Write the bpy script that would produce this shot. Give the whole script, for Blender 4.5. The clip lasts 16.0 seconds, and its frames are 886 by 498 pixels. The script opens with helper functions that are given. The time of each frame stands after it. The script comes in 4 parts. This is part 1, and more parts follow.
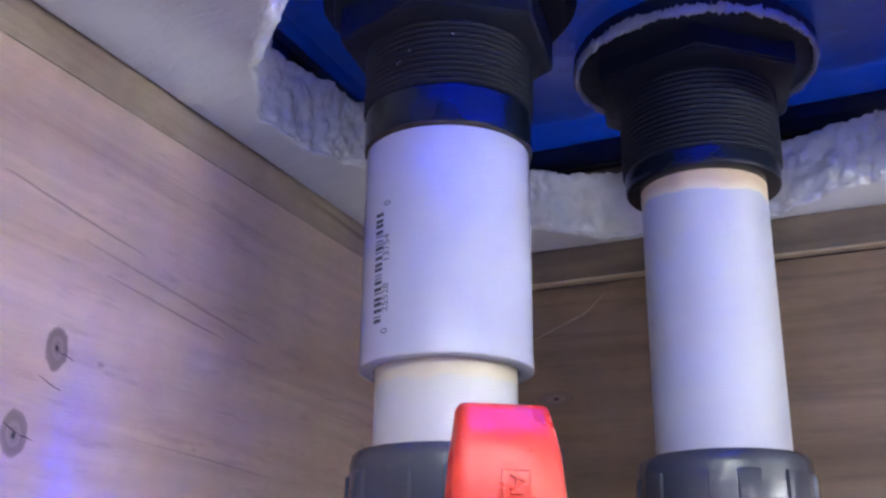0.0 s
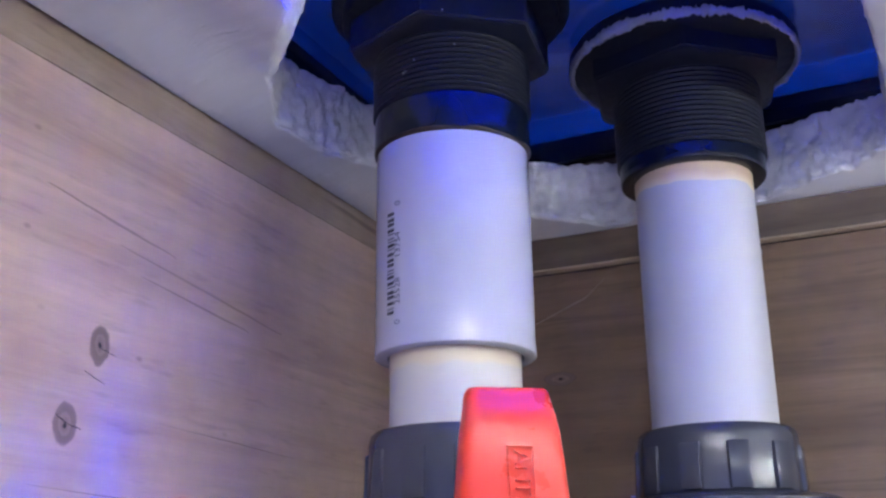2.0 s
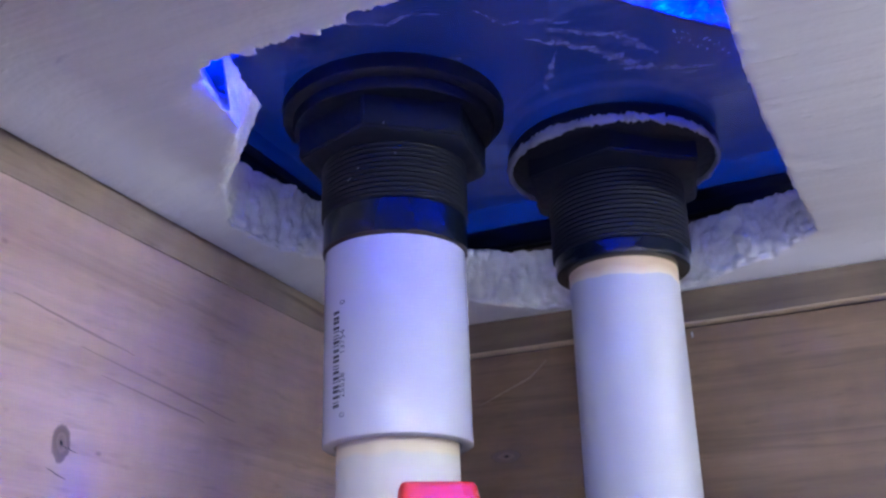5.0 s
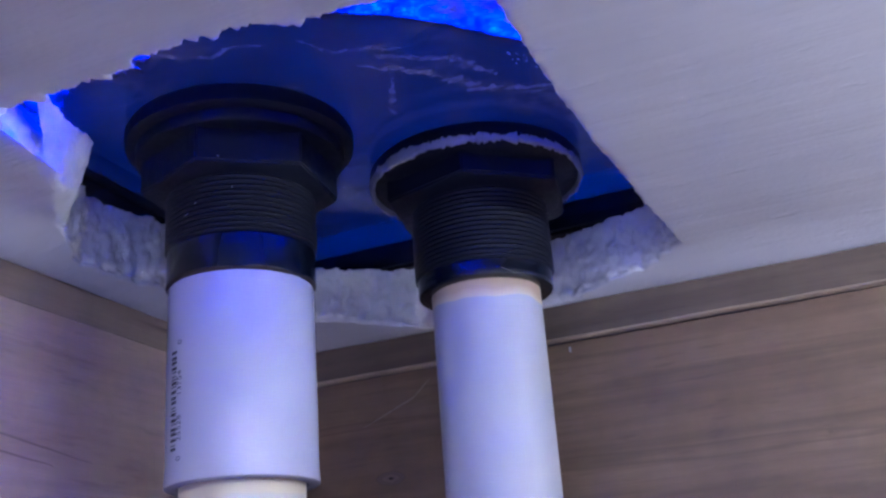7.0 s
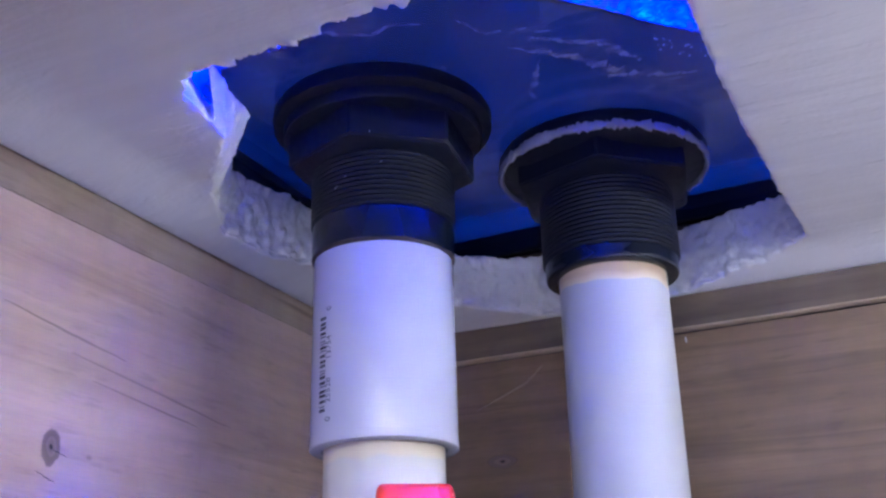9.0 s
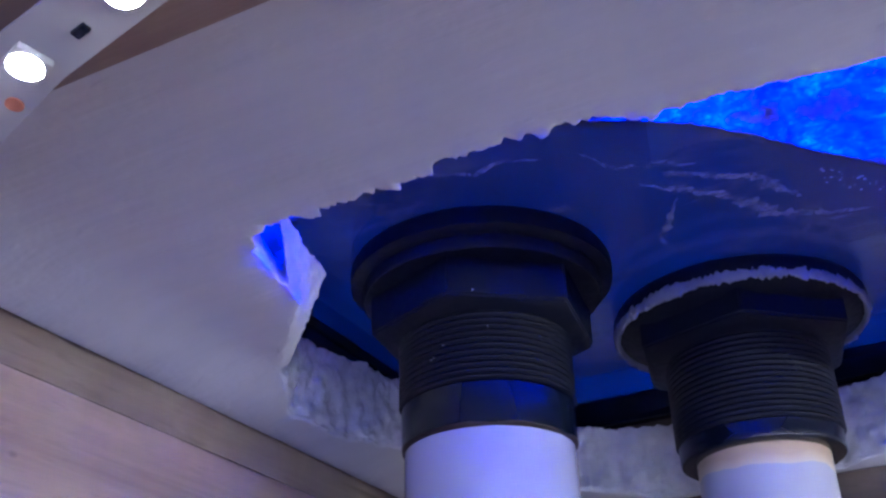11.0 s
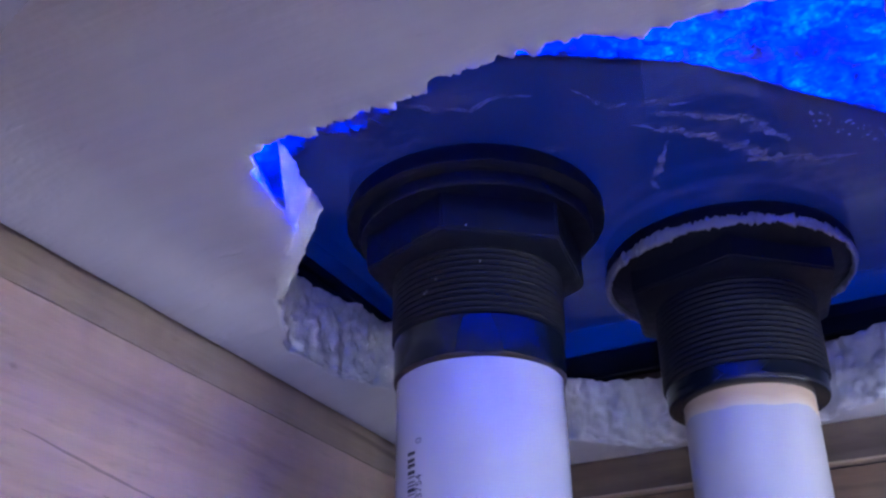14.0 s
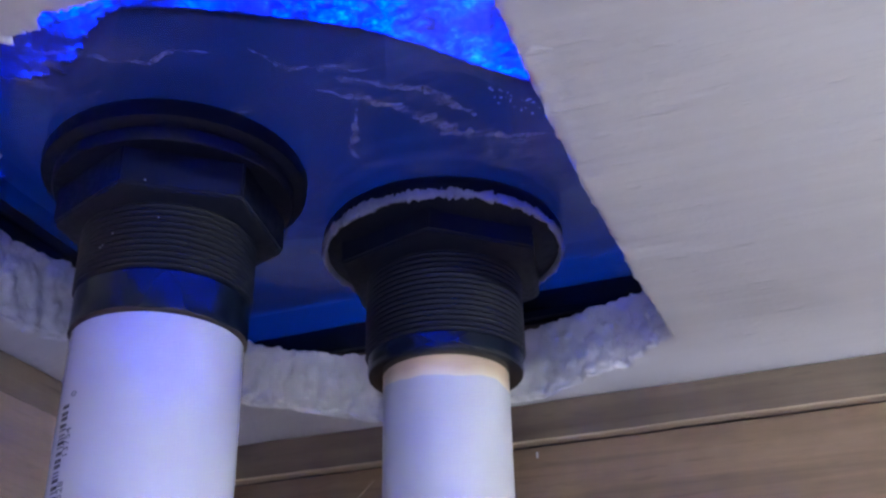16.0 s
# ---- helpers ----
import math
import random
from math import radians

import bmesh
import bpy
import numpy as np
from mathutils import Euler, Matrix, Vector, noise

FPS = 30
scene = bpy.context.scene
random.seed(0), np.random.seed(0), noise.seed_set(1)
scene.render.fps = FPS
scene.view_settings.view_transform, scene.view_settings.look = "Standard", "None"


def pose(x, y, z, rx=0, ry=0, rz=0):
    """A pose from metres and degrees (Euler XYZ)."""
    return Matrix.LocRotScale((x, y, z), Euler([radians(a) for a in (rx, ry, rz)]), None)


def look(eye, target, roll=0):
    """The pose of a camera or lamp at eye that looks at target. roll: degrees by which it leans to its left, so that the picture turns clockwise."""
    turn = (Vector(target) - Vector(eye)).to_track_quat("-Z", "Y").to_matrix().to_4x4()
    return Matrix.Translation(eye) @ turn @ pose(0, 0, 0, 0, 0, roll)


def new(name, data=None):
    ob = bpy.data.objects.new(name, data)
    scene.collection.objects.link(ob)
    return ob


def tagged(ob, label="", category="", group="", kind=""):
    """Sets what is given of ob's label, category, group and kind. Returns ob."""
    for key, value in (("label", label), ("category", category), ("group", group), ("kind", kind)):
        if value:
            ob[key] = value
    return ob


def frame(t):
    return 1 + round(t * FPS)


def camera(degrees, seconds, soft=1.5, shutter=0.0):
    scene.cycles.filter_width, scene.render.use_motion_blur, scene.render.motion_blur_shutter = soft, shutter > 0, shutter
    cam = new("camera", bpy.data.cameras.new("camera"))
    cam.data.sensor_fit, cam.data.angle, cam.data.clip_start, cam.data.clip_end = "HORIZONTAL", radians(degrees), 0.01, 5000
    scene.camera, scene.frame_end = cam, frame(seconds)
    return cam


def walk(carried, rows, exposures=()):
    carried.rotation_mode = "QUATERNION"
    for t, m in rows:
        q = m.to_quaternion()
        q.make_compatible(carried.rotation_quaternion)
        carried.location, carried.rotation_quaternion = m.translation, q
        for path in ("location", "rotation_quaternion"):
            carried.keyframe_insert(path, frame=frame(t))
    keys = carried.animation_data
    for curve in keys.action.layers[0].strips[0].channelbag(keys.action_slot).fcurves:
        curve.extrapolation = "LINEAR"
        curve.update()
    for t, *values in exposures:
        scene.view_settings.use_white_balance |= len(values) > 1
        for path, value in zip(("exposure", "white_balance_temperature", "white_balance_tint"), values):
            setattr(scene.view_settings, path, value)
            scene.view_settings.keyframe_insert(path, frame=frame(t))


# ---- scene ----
cam = camera(44.9, 16.0, soft=2.5)
# seconds, x, y, z, yaw, pitch, roll
PATH = [
    (0.0, 0.0012, 0.0001, 0.5014, 24.53, 19.56, -0.53),
    (0.5, 0.0067, -0.0098, 0.5188, 24.62, 18.84, 0.00),
    (1.0, 0.0085, -0.0129, 0.5084, 25.14, 17.71, 0.48),
    (1.5, 0.0048, -0.0201, 0.5008, 26.20, 17.22, 0.72),
    (2.0, 0.0124, -0.0227, 0.4979, 25.42, 18.43, 0.61),
    (2.5, 0.0140, -0.0333, 0.5052, 25.80, 19.35, 0.59),
    (3.0, 0.0144, -0.0328, 0.5050, 25.58, 19.57, 0.77),
    (3.5, 0.0309, -0.0356, 0.5045, 24.70, 19.92, 0.81),
    (3.7, 0.0317, -0.0404, 0.4999, 24.51, 20.21, 0.81),
    (6.0, 0.0424, -0.0468, 0.5159, 24.60, 21.65, 2.91),
    (6.2, 0.0537, -0.0477, 0.5326, 24.73, 21.69, 3.35),
    (6.5, 0.0697, -0.0434, 0.5386, 24.15, 21.97, 4.12),
    (6.8, 0.0833, -0.0298, 0.5395, 23.70, 21.27, 4.23),
    (7.0, 0.0754, -0.0247, 0.5156, 23.76, 20.70, 4.08),
    (7.5, 0.0559, -0.0234, 0.4974, 23.79, 19.82, 3.14),
    (8.0, 0.0530, -0.0300, 0.4957, 24.10, 19.99, 2.16),
    (8.5, 0.0507, -0.0349, 0.4993, 24.36, 20.63, 1.83),
    (9.0, 0.0477, -0.0426, 0.4999, 25.52, 21.77, 1.42),
    (9.5, 0.0430, -0.0474, 0.5003, 27.07, 24.12, 1.11),
    (10.0, 0.0196, -0.0250, 0.5241, 27.76, 26.66, 1.54),
    (10.2, 0.0108, -0.0046, 0.5427, 27.63, 28.08, 1.92),
    (12.3, -0.0010, 0.0020, 0.5294, 28.20, 29.32, 0.98),
    (12.5, 0.0019, 0.0012, 0.5291, 28.82, 28.93, 1.01),
    (13.0, -0.0002, 0.0034, 0.5250, 28.44, 28.88, 0.84),
    (13.5, 0.0007, 0.0040, 0.5211, 28.51, 28.72, 0.54),
    (14.0, 0.0021, 0.0030, 0.5221, 27.24, 28.55, 0.69),
    (14.5, 0.0127, 0.0062, 0.5271, 25.00, 28.24, 0.79),
    (15.0, 0.0368, 0.0286, 0.5213, 21.88, 28.23, 1.17),
    (15.5, 0.0487, 0.0248, 0.5186, 20.17, 28.07, 0.95),
    (16.0, 0.0543, 0.0303, 0.5118, 20.43, 28.31, 1.10),
]
walk(cam, [(t, pose(x, y, z, 90 + pitch, roll, yaw)) for t, x, y, z, yaw, pitch, roll in PATH], [(0.0, 0.4, 6350, 11), (0.5, 0.4, 6300, 9), (1.0, 0.37, 6500, 10), (3.0, 0.32, 6050, 13), (3.5, 0.36, 6050, 13), (6.0, 0.15, 5850, 16), (6.5, -0.08, 5000, 25), (7.0, -0.04, 5450, 22), (7.5, 0.36, 6000, 15), (8.0, 0.4, 6100, 15), (9.0, 0.38, 5850, 17), (9.5, 0.11, 5400, 20), (10.0, -0.04, 5450, 20), (12.5, 0.08, 5500, 25), (13.5, 0.08, 5500, 25), (14.5, -0.05, 5800, 18), (15.0, 0.06, 6250, 11), (16.0, 0.2, 6200, 11)])

# ---- light ----
world = bpy.data.worlds.new("world")
scene.world = world
world.use_nodes = True
world.node_tree.nodes["Background"].inputs[0].default_value = (0.39, 0.44, 0.93, 1)
world.node_tree.nodes["Background"].inputs[1].default_value = 1.25


def area_lamp(name, eye, target, sx, sy, power, colour):
    data = bpy.data.lights.new(name, "AREA")
    data.shape, data.size, data.size_y = "RECTANGLE", sx, sy
    data.energy, data.color = power, colour
    ob = new(name, data)
    ob.matrix_world = look(eye, target)
    return ob


# the blue aquarium light above the tank
area_lamp("aquarium_light", (0.13, 0.17, 1.22), (-0.10, 0.20, 0.70), 0.11, 0.11, 3100, (0.0008, 0.019, 1.0))

# ---- materials ----


def mat(name):
    m = bpy.data.materials.new(name)
    m.use_nodes = True
    nt = m.node_tree
    return m, nt, nt.nodes["Principled BSDF"]


def node(nt, kind, **inputs):
    n = nt.nodes.new(kind)
    for key, value in inputs.items():
        n.inputs[key.replace("_", " ")].default_value = value
    return n


def ramp(nt, fac, stops):
    n = nt.nodes.new("ShaderNodeValToRGB")
    els = n.color_ramp.elements
    while len(els) < len(stops):
        els.new(0.5)
    for e, (p, c) in zip(els, stops):
        e.position, e.color = p, (*c, 1) if len(c) == 3 else c
    nt.links.new(fac, n.inputs[0])
    return n.outputs[0]


def coords(nt, scale, rot=(0, 0, 0), shift=(0, 0, 0)):
    g = nt.nodes.new("ShaderNodeNewGeometry")
    m = nt.nodes.new("ShaderNodeMapping")
    m.inputs["Scale"].default_value, m.inputs["Rotation"].default_value, m.inputs["Location"].default_value = scale, rot, shift
    nt.links.new(g.outputs["Position"], m.inputs["Vector"])
    return m.outputs[0]


def noise_of(nt, vec, scale, detail=4, rough=0.55, distort=0.0):
    n = node(nt, "ShaderNodeTexNoise", Scale=scale, Detail=detail, Roughness=rough, Distortion=distort)
    nt.links.new(vec, n.inputs["Vector"])
    return n.outputs["Fac"]


def math_of(nt, op, a, b=None, c=None):
    n = nt.nodes.new("ShaderNodeMath")
    n.operation = op
    for i, v in enumerate((a, b, c)):
        if v is None:
            continue
        if isinstance(v, (int, float)):
            n.inputs[i].default_value = v
        else:
            nt.links.new(v, n.inputs[i])
    return n.outputs[0]


def mixed(nt, fac, a, b, blend="MIX"):
    n = nt.nodes.new("ShaderNodeMix")
    n.data_type, n.blend_type = "RGBA", blend
    for sock, v in ((n.inputs[0], fac), (n.inputs[6], a), (n.inputs[7], b)):
        if isinstance(v, (int, float)):
            sock.default_value = v
        elif isinstance(v, tuple):
            sock.default_value = (*v, 1)
        else:
            nt.links.new(v, sock)
    return n.outputs[2]


def bump(nt, bsdf, height, strength, dist):
    n = node(nt, "ShaderNodeBump", Strength=strength, Distance=dist)
    nt.links.new(height, n.inputs["Height"])
    nt.links.new(n.outputs[0], bsdf.inputs["Normal"])


def wood(name, along, light, dark, knots=(), lines=1.0, rough=0.6, blotch=0.45):
    """Pine with its grain along an axis; knots: (place, radius, squash, turn, tone)."""
    m, nt, b = mat(name)
    sc = [1.0, 1.0, 1.0]
    sc["xyz".index(along)] = 0.045
    v = coords(nt, sc)
    fine = noise_of(nt, v, 260, 6, 0.65)
    broad = noise_of(nt, v, 38, 4, 0.6, 0.8)
    patch = noise_of(nt, coords(nt, (1, 1, 1)), 24, 4, 0.6)
    col = ramp(nt, broad, [(0.28, dark), (0.52, light), (0.72, tuple(min(1, c * 1.1) for c in light))])
    veins = ramp(nt, noise_of(nt, v, 95, 3, 0.5, 0.25), [(0.0, (0, 0, 0)), (0.60, (0, 0, 0)), (0.66, (1, 1, 1)), (0.70, (0.2, 0.2, 0.2)), (1.0, (0, 0, 0))])
    col = mixed(nt, math_of(nt, "MULTIPLY", veins, 0.38 * lines), col, tuple(c * 0.42 for c in dark))
    col = mixed(nt, ramp(nt, fine, [(0.35, (0.0,) * 3), (0.75, (0.30,) * 3)]), col, tuple(c * 0.6 for c in dark))
    col = mixed(nt, ramp(nt, patch, [(0.4, (0.0,) * 3), (0.7, (blotch,) * 3)]), col, tuple(c * 0.96 for c in dark))
    dash_sc = [1.0, 1.0, 1.0]
    dash_sc["xyz".index(along)] = 0.16
    dash = ramp(nt, noise_of(nt, coords(nt, dash_sc), 330, 3, 0.55), [(0.58, (0, 0, 0)), (0.72, (0.28,) * 3)])
    col = mixed(nt, dash, col, tuple(c * 0.55 for c in dark))
    # pitch specks and pale rubbed streaks
    spots = node(nt, "ShaderNodeTexVoronoi", Scale=62.0)
    nt.links.new(coords(nt, [0.6 if c < 1 else 1.0 for c in sc]), spots.inputs["Vector"])
    rare = noise_of(nt, coords(nt, (1, 1, 1)), 33, 2, 0.5)
    speck = math_of(nt, "MULTIPLY", ramp(nt, spots.outputs["Distance"], [(0.02, (1, 1, 1)), (0.07, (0, 0, 0))]), ramp(nt, rare, [(0.5, (0, 0, 0)), (0.62, (0.6,) * 3)]))
    col = mixed(nt, speck, col, tuple(c * 0.45 for c in dark))
    rub = ramp(nt, noise_of(nt, coords(nt, [0.2 if c < 1 else 1.0 for c in sc]), 52, 5, 0.65), [(0.52, (0, 0, 0)), (0.72, (0.35,) * 3)])
    col = mixed(nt, rub, col, tuple(min(1, c * 1.18) for c in light))
    for place, radius, squash, turn, tone in knots:
        g = nt.nodes.new("ShaderNodeNewGeometry")
        sub = nt.nodes.new("ShaderNodeVectorMath")
        sub.operation = "SUBTRACT"
        sub.inputs[1].default_value = place
        nt.links.new(g.outputs["Position"], sub.inputs[0])
        r = nt.nodes.new("ShaderNodeMapping")
        r.inputs["Rotation"].default_value = (radians(turn), 0, 0) if along == "y" else (0, radians(turn), 0)
        r.inputs["Scale"].default_value = (1 / radius, 1 / (radius * squash), 1 / radius) if along == "y" else (1 / (radius * squash), 1 / radius, 1 / radius)
        nt.links.new(sub.outputs[0], r.inputs["Vector"])
        wob = noise_of(nt, g.outputs["Position"], 220, 3)
        ln = nt.nodes.new("ShaderNodeVectorMath")
        ln.operation = "LENGTH"
        nt.links.new(r.outputs[0], ln.inputs[0])
        d = math_of(nt, "ADD", ln.outputs["Value"], math_of(nt, "MULTIPLY", math_of(nt, "SUBTRACT", wob, 0.5), 0.55))
        kcol = ramp(nt, d, [(0.0, (0.012, 0.008, 0.006)), (0.11, (0.02, 0.013, 0.01)), (0.17, (0.20, 0.14, 0.115)), (0.42, (0.34 * tone, 0.245 * tone, 0.19 * tone)), (0.58, (0.24 * tone, 0.17 * tone, 0.135 * tone)), (0.8, (0.27 * tone, 0.19 * tone, 0.155 * tone)), (0.93, (0.13 * tone, 0.09 * tone, 0.07 * tone)), (1.0, light)])
        col = mixed(nt, ramp(nt, d, [(0.80, (1, 1, 1)), (1.05, (0, 0, 0))]), col, kcol)
    nt.links.new(col, b.inputs["Base Color"])
    b.inputs["Roughness"].default_value = rough
    bump(nt, b, fine, 0.25, 0.0006)
    return m


def plastic(name, colour, rough, marks=0.15, wear=(0.5, 0.5, 0.5), bumpy=0.05, scale=180):
    m, nt, b = mat(name)
    v = coords(nt, (1, 1, 1))
    n1, n2 = noise_of(nt, v, scale, 5, 0.6), noise_of(nt, v, scale * 0.2, 4, 0.55)
    col = mixed(nt, ramp(nt, n2, [(0.45, (0, 0, 0)), (0.75, (marks,) * 3)]), colour, wear)
    nt.links.new(col, b.inputs["Base Color"])
    nt.links.new(ramp(nt, n1, [(0.3, (rough * 0.8,) * 3), (0.7, (min(1, rough * 1.25),) * 3)]), b.inputs["Roughness"])
    bump(nt, b, n1, bumpy, 0.0005)
    return m


def pvc(name, stain_z, stain_depth, colour=(0.80, 0.80, 0.78), gloss=0.30):
    """White pipe; a wavy cement stain starts at the height stain_z and goes up."""
    m, nt, b = mat(name)
    v = coords(nt, (1, 1, 1))
    g = nt.nodes.new("ShaderNodeNewGeometry")
    sep = nt.nodes.new("ShaderNodeSeparateXYZ")
    nt.links.new(g.outputs["Position"], sep.inputs[0])
    wob = noise_of(nt, v, 45, 2)
    h = math_of(nt, "ADD", sep.outputs[2], math_of(nt, "MULTIPLY", wob, 0.010))
    f = math_of(nt, "MULTIPLY", math_of(nt, "SUBTRACT", h, stain_z + 0.005), 1 / stain_depth)
    blot = noise_of(nt, v, 120, 4)
    tint = ramp(nt, f, [(0.0, colour), (0.10, (0.78, 0.70, 0.52)), (0.6, (0.74, 0.60, 0.40)), (1.0, (0.66, 0.50, 0.32))])
    dirt = ramp(nt, blot, [(0.5, (0, 0, 0)), (0.8, (0.06,) * 3)])
    nt.links.new(mixed(nt, dirt, tint, (0.5, 0.45, 0.35)), b.inputs["Base Color"])
    b.inputs["Roughness"].default_value = gloss
    tan = nt.nodes.new("ShaderNodeTangent")
    tan.direction_type, tan.axis = "RADIAL", "Z"
    nt.links.new(tan.outputs[0], b.inputs["Tangent"])
    b.inputs["Anisotropic"].default_value, b.inputs["Anisotropic Rotation"].default_value = 0.93, 0.25
    sc = coords(nt, (1, 1, 0.08))
    bump(nt, b, noise_of(nt, sc, 500, 3), 0.06, 0.0004)
    return m


PINE_LEFT = wood("pine_left", "y", (0.62, 0.455, 0.36), (0.43, 0.30, 0.23),
                 [((-0.1989, 0.2005, 0.5680), 0.0062, 0.66, 14, 0.80), ((-0.1989, 0.1905, 0.5445), 0.0064, 0.74, -20, 0.80)], lines=0.55, blotch=0.7)
# brown back pine; its colours also hold part of that wall's shade
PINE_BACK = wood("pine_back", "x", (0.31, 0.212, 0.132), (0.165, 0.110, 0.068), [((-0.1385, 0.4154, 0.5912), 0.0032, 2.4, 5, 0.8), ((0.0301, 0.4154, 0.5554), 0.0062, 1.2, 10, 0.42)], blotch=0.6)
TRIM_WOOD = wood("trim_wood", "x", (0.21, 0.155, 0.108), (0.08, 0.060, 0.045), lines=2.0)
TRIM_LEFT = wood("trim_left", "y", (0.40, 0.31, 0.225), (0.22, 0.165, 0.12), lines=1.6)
EDGE_WOOD = wood("edge_wood", "x", (0.60, 0.47, 0.31), (0.36, 0.27, 0.18), lines=0.4)
# pale only to bounce LED light up to the foam
PALE_FLOOR = plastic("bounce_floor", (0.74, 0.74, 0.72), 0.55, 0.3, (0.6, 0.6, 0.57))
RAIL_WOOD = wood("rail_wood", "x", (0.50, 0.38, 0.27), (0.33, 0.24, 0.17))
BLACK = plastic("black_plastic_gloss", (0.005, 0.009, 0.020), 0.20, 0.1, (0.007, 0.011, 0.024), 0.0, 60)
BLACK.node_tree.nodes["Principled BSDF"].inputs["Specular IOR Level"].default_value = 0.4
MATTE = plastic("black_plastic_matte", (0.006, 0.009, 0.020), 0.46, 0.2, (0.010, 0.013, 0.026), 0.08, 320)
MATTE.node_tree.nodes["Principled BSDF"].inputs["Specular IOR Level"].default_value = 0.32
GREY_PVC = plastic("grey_pvc", (0.050, 0.056, 0.076), 0.20, 0.02, (0.055, 0.060, 0.080), 0.0, 60)
RED = plastic("red_plastic", (0.86, 0.058, 0.030), 0.30, 0.0, (0.82, 0.055, 0.03), 0.0, 60)
INK = plastic("ink", (0.03, 0.03, 0.04), 0.7, 0.5, (0.16, 0.16, 0.18), 0.0, 900)
PALE_INK = plastic("pale_ink", (0.13, 0.13, 0.16), 0.7, 0.5, (0.3, 0.3, 0.32), 0.0, 900)
WHITE_COUPLING = pvc("coupling_pvc", 0.80, 0.02, (0.53, 0.54, 0.58), 0.10)
WHITE_COUPLING.node_tree.nodes["Principled BSDF"].inputs["Specular IOR Level"].default_value = 0.5
PIPE_LEFT = pvc("pipe_left_pvc", 0.5655, 0.012, (0.70, 0.68, 0.60))
PIPE_RIGHT = pvc("pipe_right_pvc", 0.6375, 0.004, (0.55, 0.56, 0.59))
CRUST = plastic("sealant", (0.42, 0.42, 0.46), 0.8, 0.6, (0.22, 0.22, 0.26), 0.6, 500)
STRIP_WHITE = plastic("strip_white", (0.62, 0.60, 0.52), 0.5)
COPPER = plastic("solder_pad", (0.62, 0.20, 0.10), 0.4, 0.4, (0.5, 0.25, 0.15))
BLACK_FLOOR = plastic("overflow_black", (0.006, 0.006, 0.010), 0.5, 0.3, (0.02, 0.02, 0.03))


def smoky_floor():
    """Dark tinted sheet through which a little light leaks."""
    m, nt, b = mat("smoky_floor")
    b.inputs["Base Color"].default_value = (0.006, 0.016, 0.036, 1)
    b.inputs["Roughness"].default_value = 0.5
    tr = nt.nodes.new("ShaderNodeBsdfTranslucent")
    v = coords(nt, (1, 1, 1))
    nt.links.new(ramp(nt, noise_of(nt, v, 16, 4, 0.55, 0.5), [(0.35, (0.10, 0.21, 0.105)), (0.55, (0.12, 0.26, 0.13)), (0.75, (0.15, 0.33, 0.165))]), tr.inputs[0])
    mix = nt.nodes.new("ShaderNodeMixShader")
    g = nt.nodes.new("ShaderNodeNewGeometry")
    sep = nt.nodes.new("ShaderNodeSeparateXYZ")
    nt.links.new(g.outputs["Position"], sep.inputs[0])
    seam = math_of(nt, "GREATER_THAN", math_of(nt, "ADD", sep.outputs[1], math_of(nt, "MULTIPLY", noise_of(nt, v, 60, 2), 0.004)), 0.3895)
    nt.links.new(math_of(nt, "ADD", math_of(nt, "MULTIPLY", seam, 0.05), 0.085), mix.inputs[0])
    nt.links.new(b.outputs[0], mix.inputs[1])
    nt.links.new(tr.outputs[0], mix.inputs[2])
    nt.links.new(mix.outputs[0], nt.nodes["Material Output"].inputs[0])
    return m


SMOKY = smoky_floor()


def foam_material():
    m, nt, b = mat("polystyrene")
    v = coords(nt, (1, 1, 1))
    beads = node(nt, "ShaderNodeTexVoronoi", Scale=420.0)
    nt.links.new(v, beads.inputs["Vector"])
    vs = coords(nt, (0.10, 1, 1), (0, 0, 0.12))
    streak = noise_of(nt, vs, 130, 5, 0.62)
    fine = noise_of(nt, coords(nt, (0.05, 1, 1), (0, 0, 0.12)), 600, 3, 0.6)
    big = noise_of(nt, v, 14, 3)
    flecks = ramp(nt, noise_of(nt, coords(nt, (0.35, 1, 1), (0, 0, 0.12)), 210, 2, 0.5), [(0.66, (0, 0, 0)), (0.74, (1, 1, 1))])
    col = mixed(nt, ramp(nt, streak, [(0.35, (0, 0, 0)), (0.7, (0.35,) * 3)]), (0.82, 0.81, 0.79), (0.70, 0.69, 0.66))
    col = mixed(nt, ramp(nt, big, [(0.5, (0, 0, 0)), (0.75, (0.25,) * 3)]), col, (0.68, 0.665, 0.61))
    nt.links.new(col, b.inputs["Base Color"])
    b.inputs["Roughness"].default_value = 0.7
    b.inputs["Subsurface Weight"].default_value = 0.45
    b.inputs["Subsurface Radius"].default_value = (1.0, 1.0, 1.0)
    b.inputs["Subsurface Scale"].default_value = 0.008
    hgt = math_of(nt, "ADD", math_of(nt, "MULTIPLY", beads.outputs["Distance"], -0.12), math_of(nt, "ADD", math_of(nt, "MULTIPLY", streak, 0.8), math_of(nt, "ADD", math_of(nt, "MULTIPLY", fine, 0.2), math_of(nt, "MULTIPLY", flecks, 0.3))))
    bump(nt, b, hgt, 0.72, 0.0011)
    return m


FOAM = foam_material()


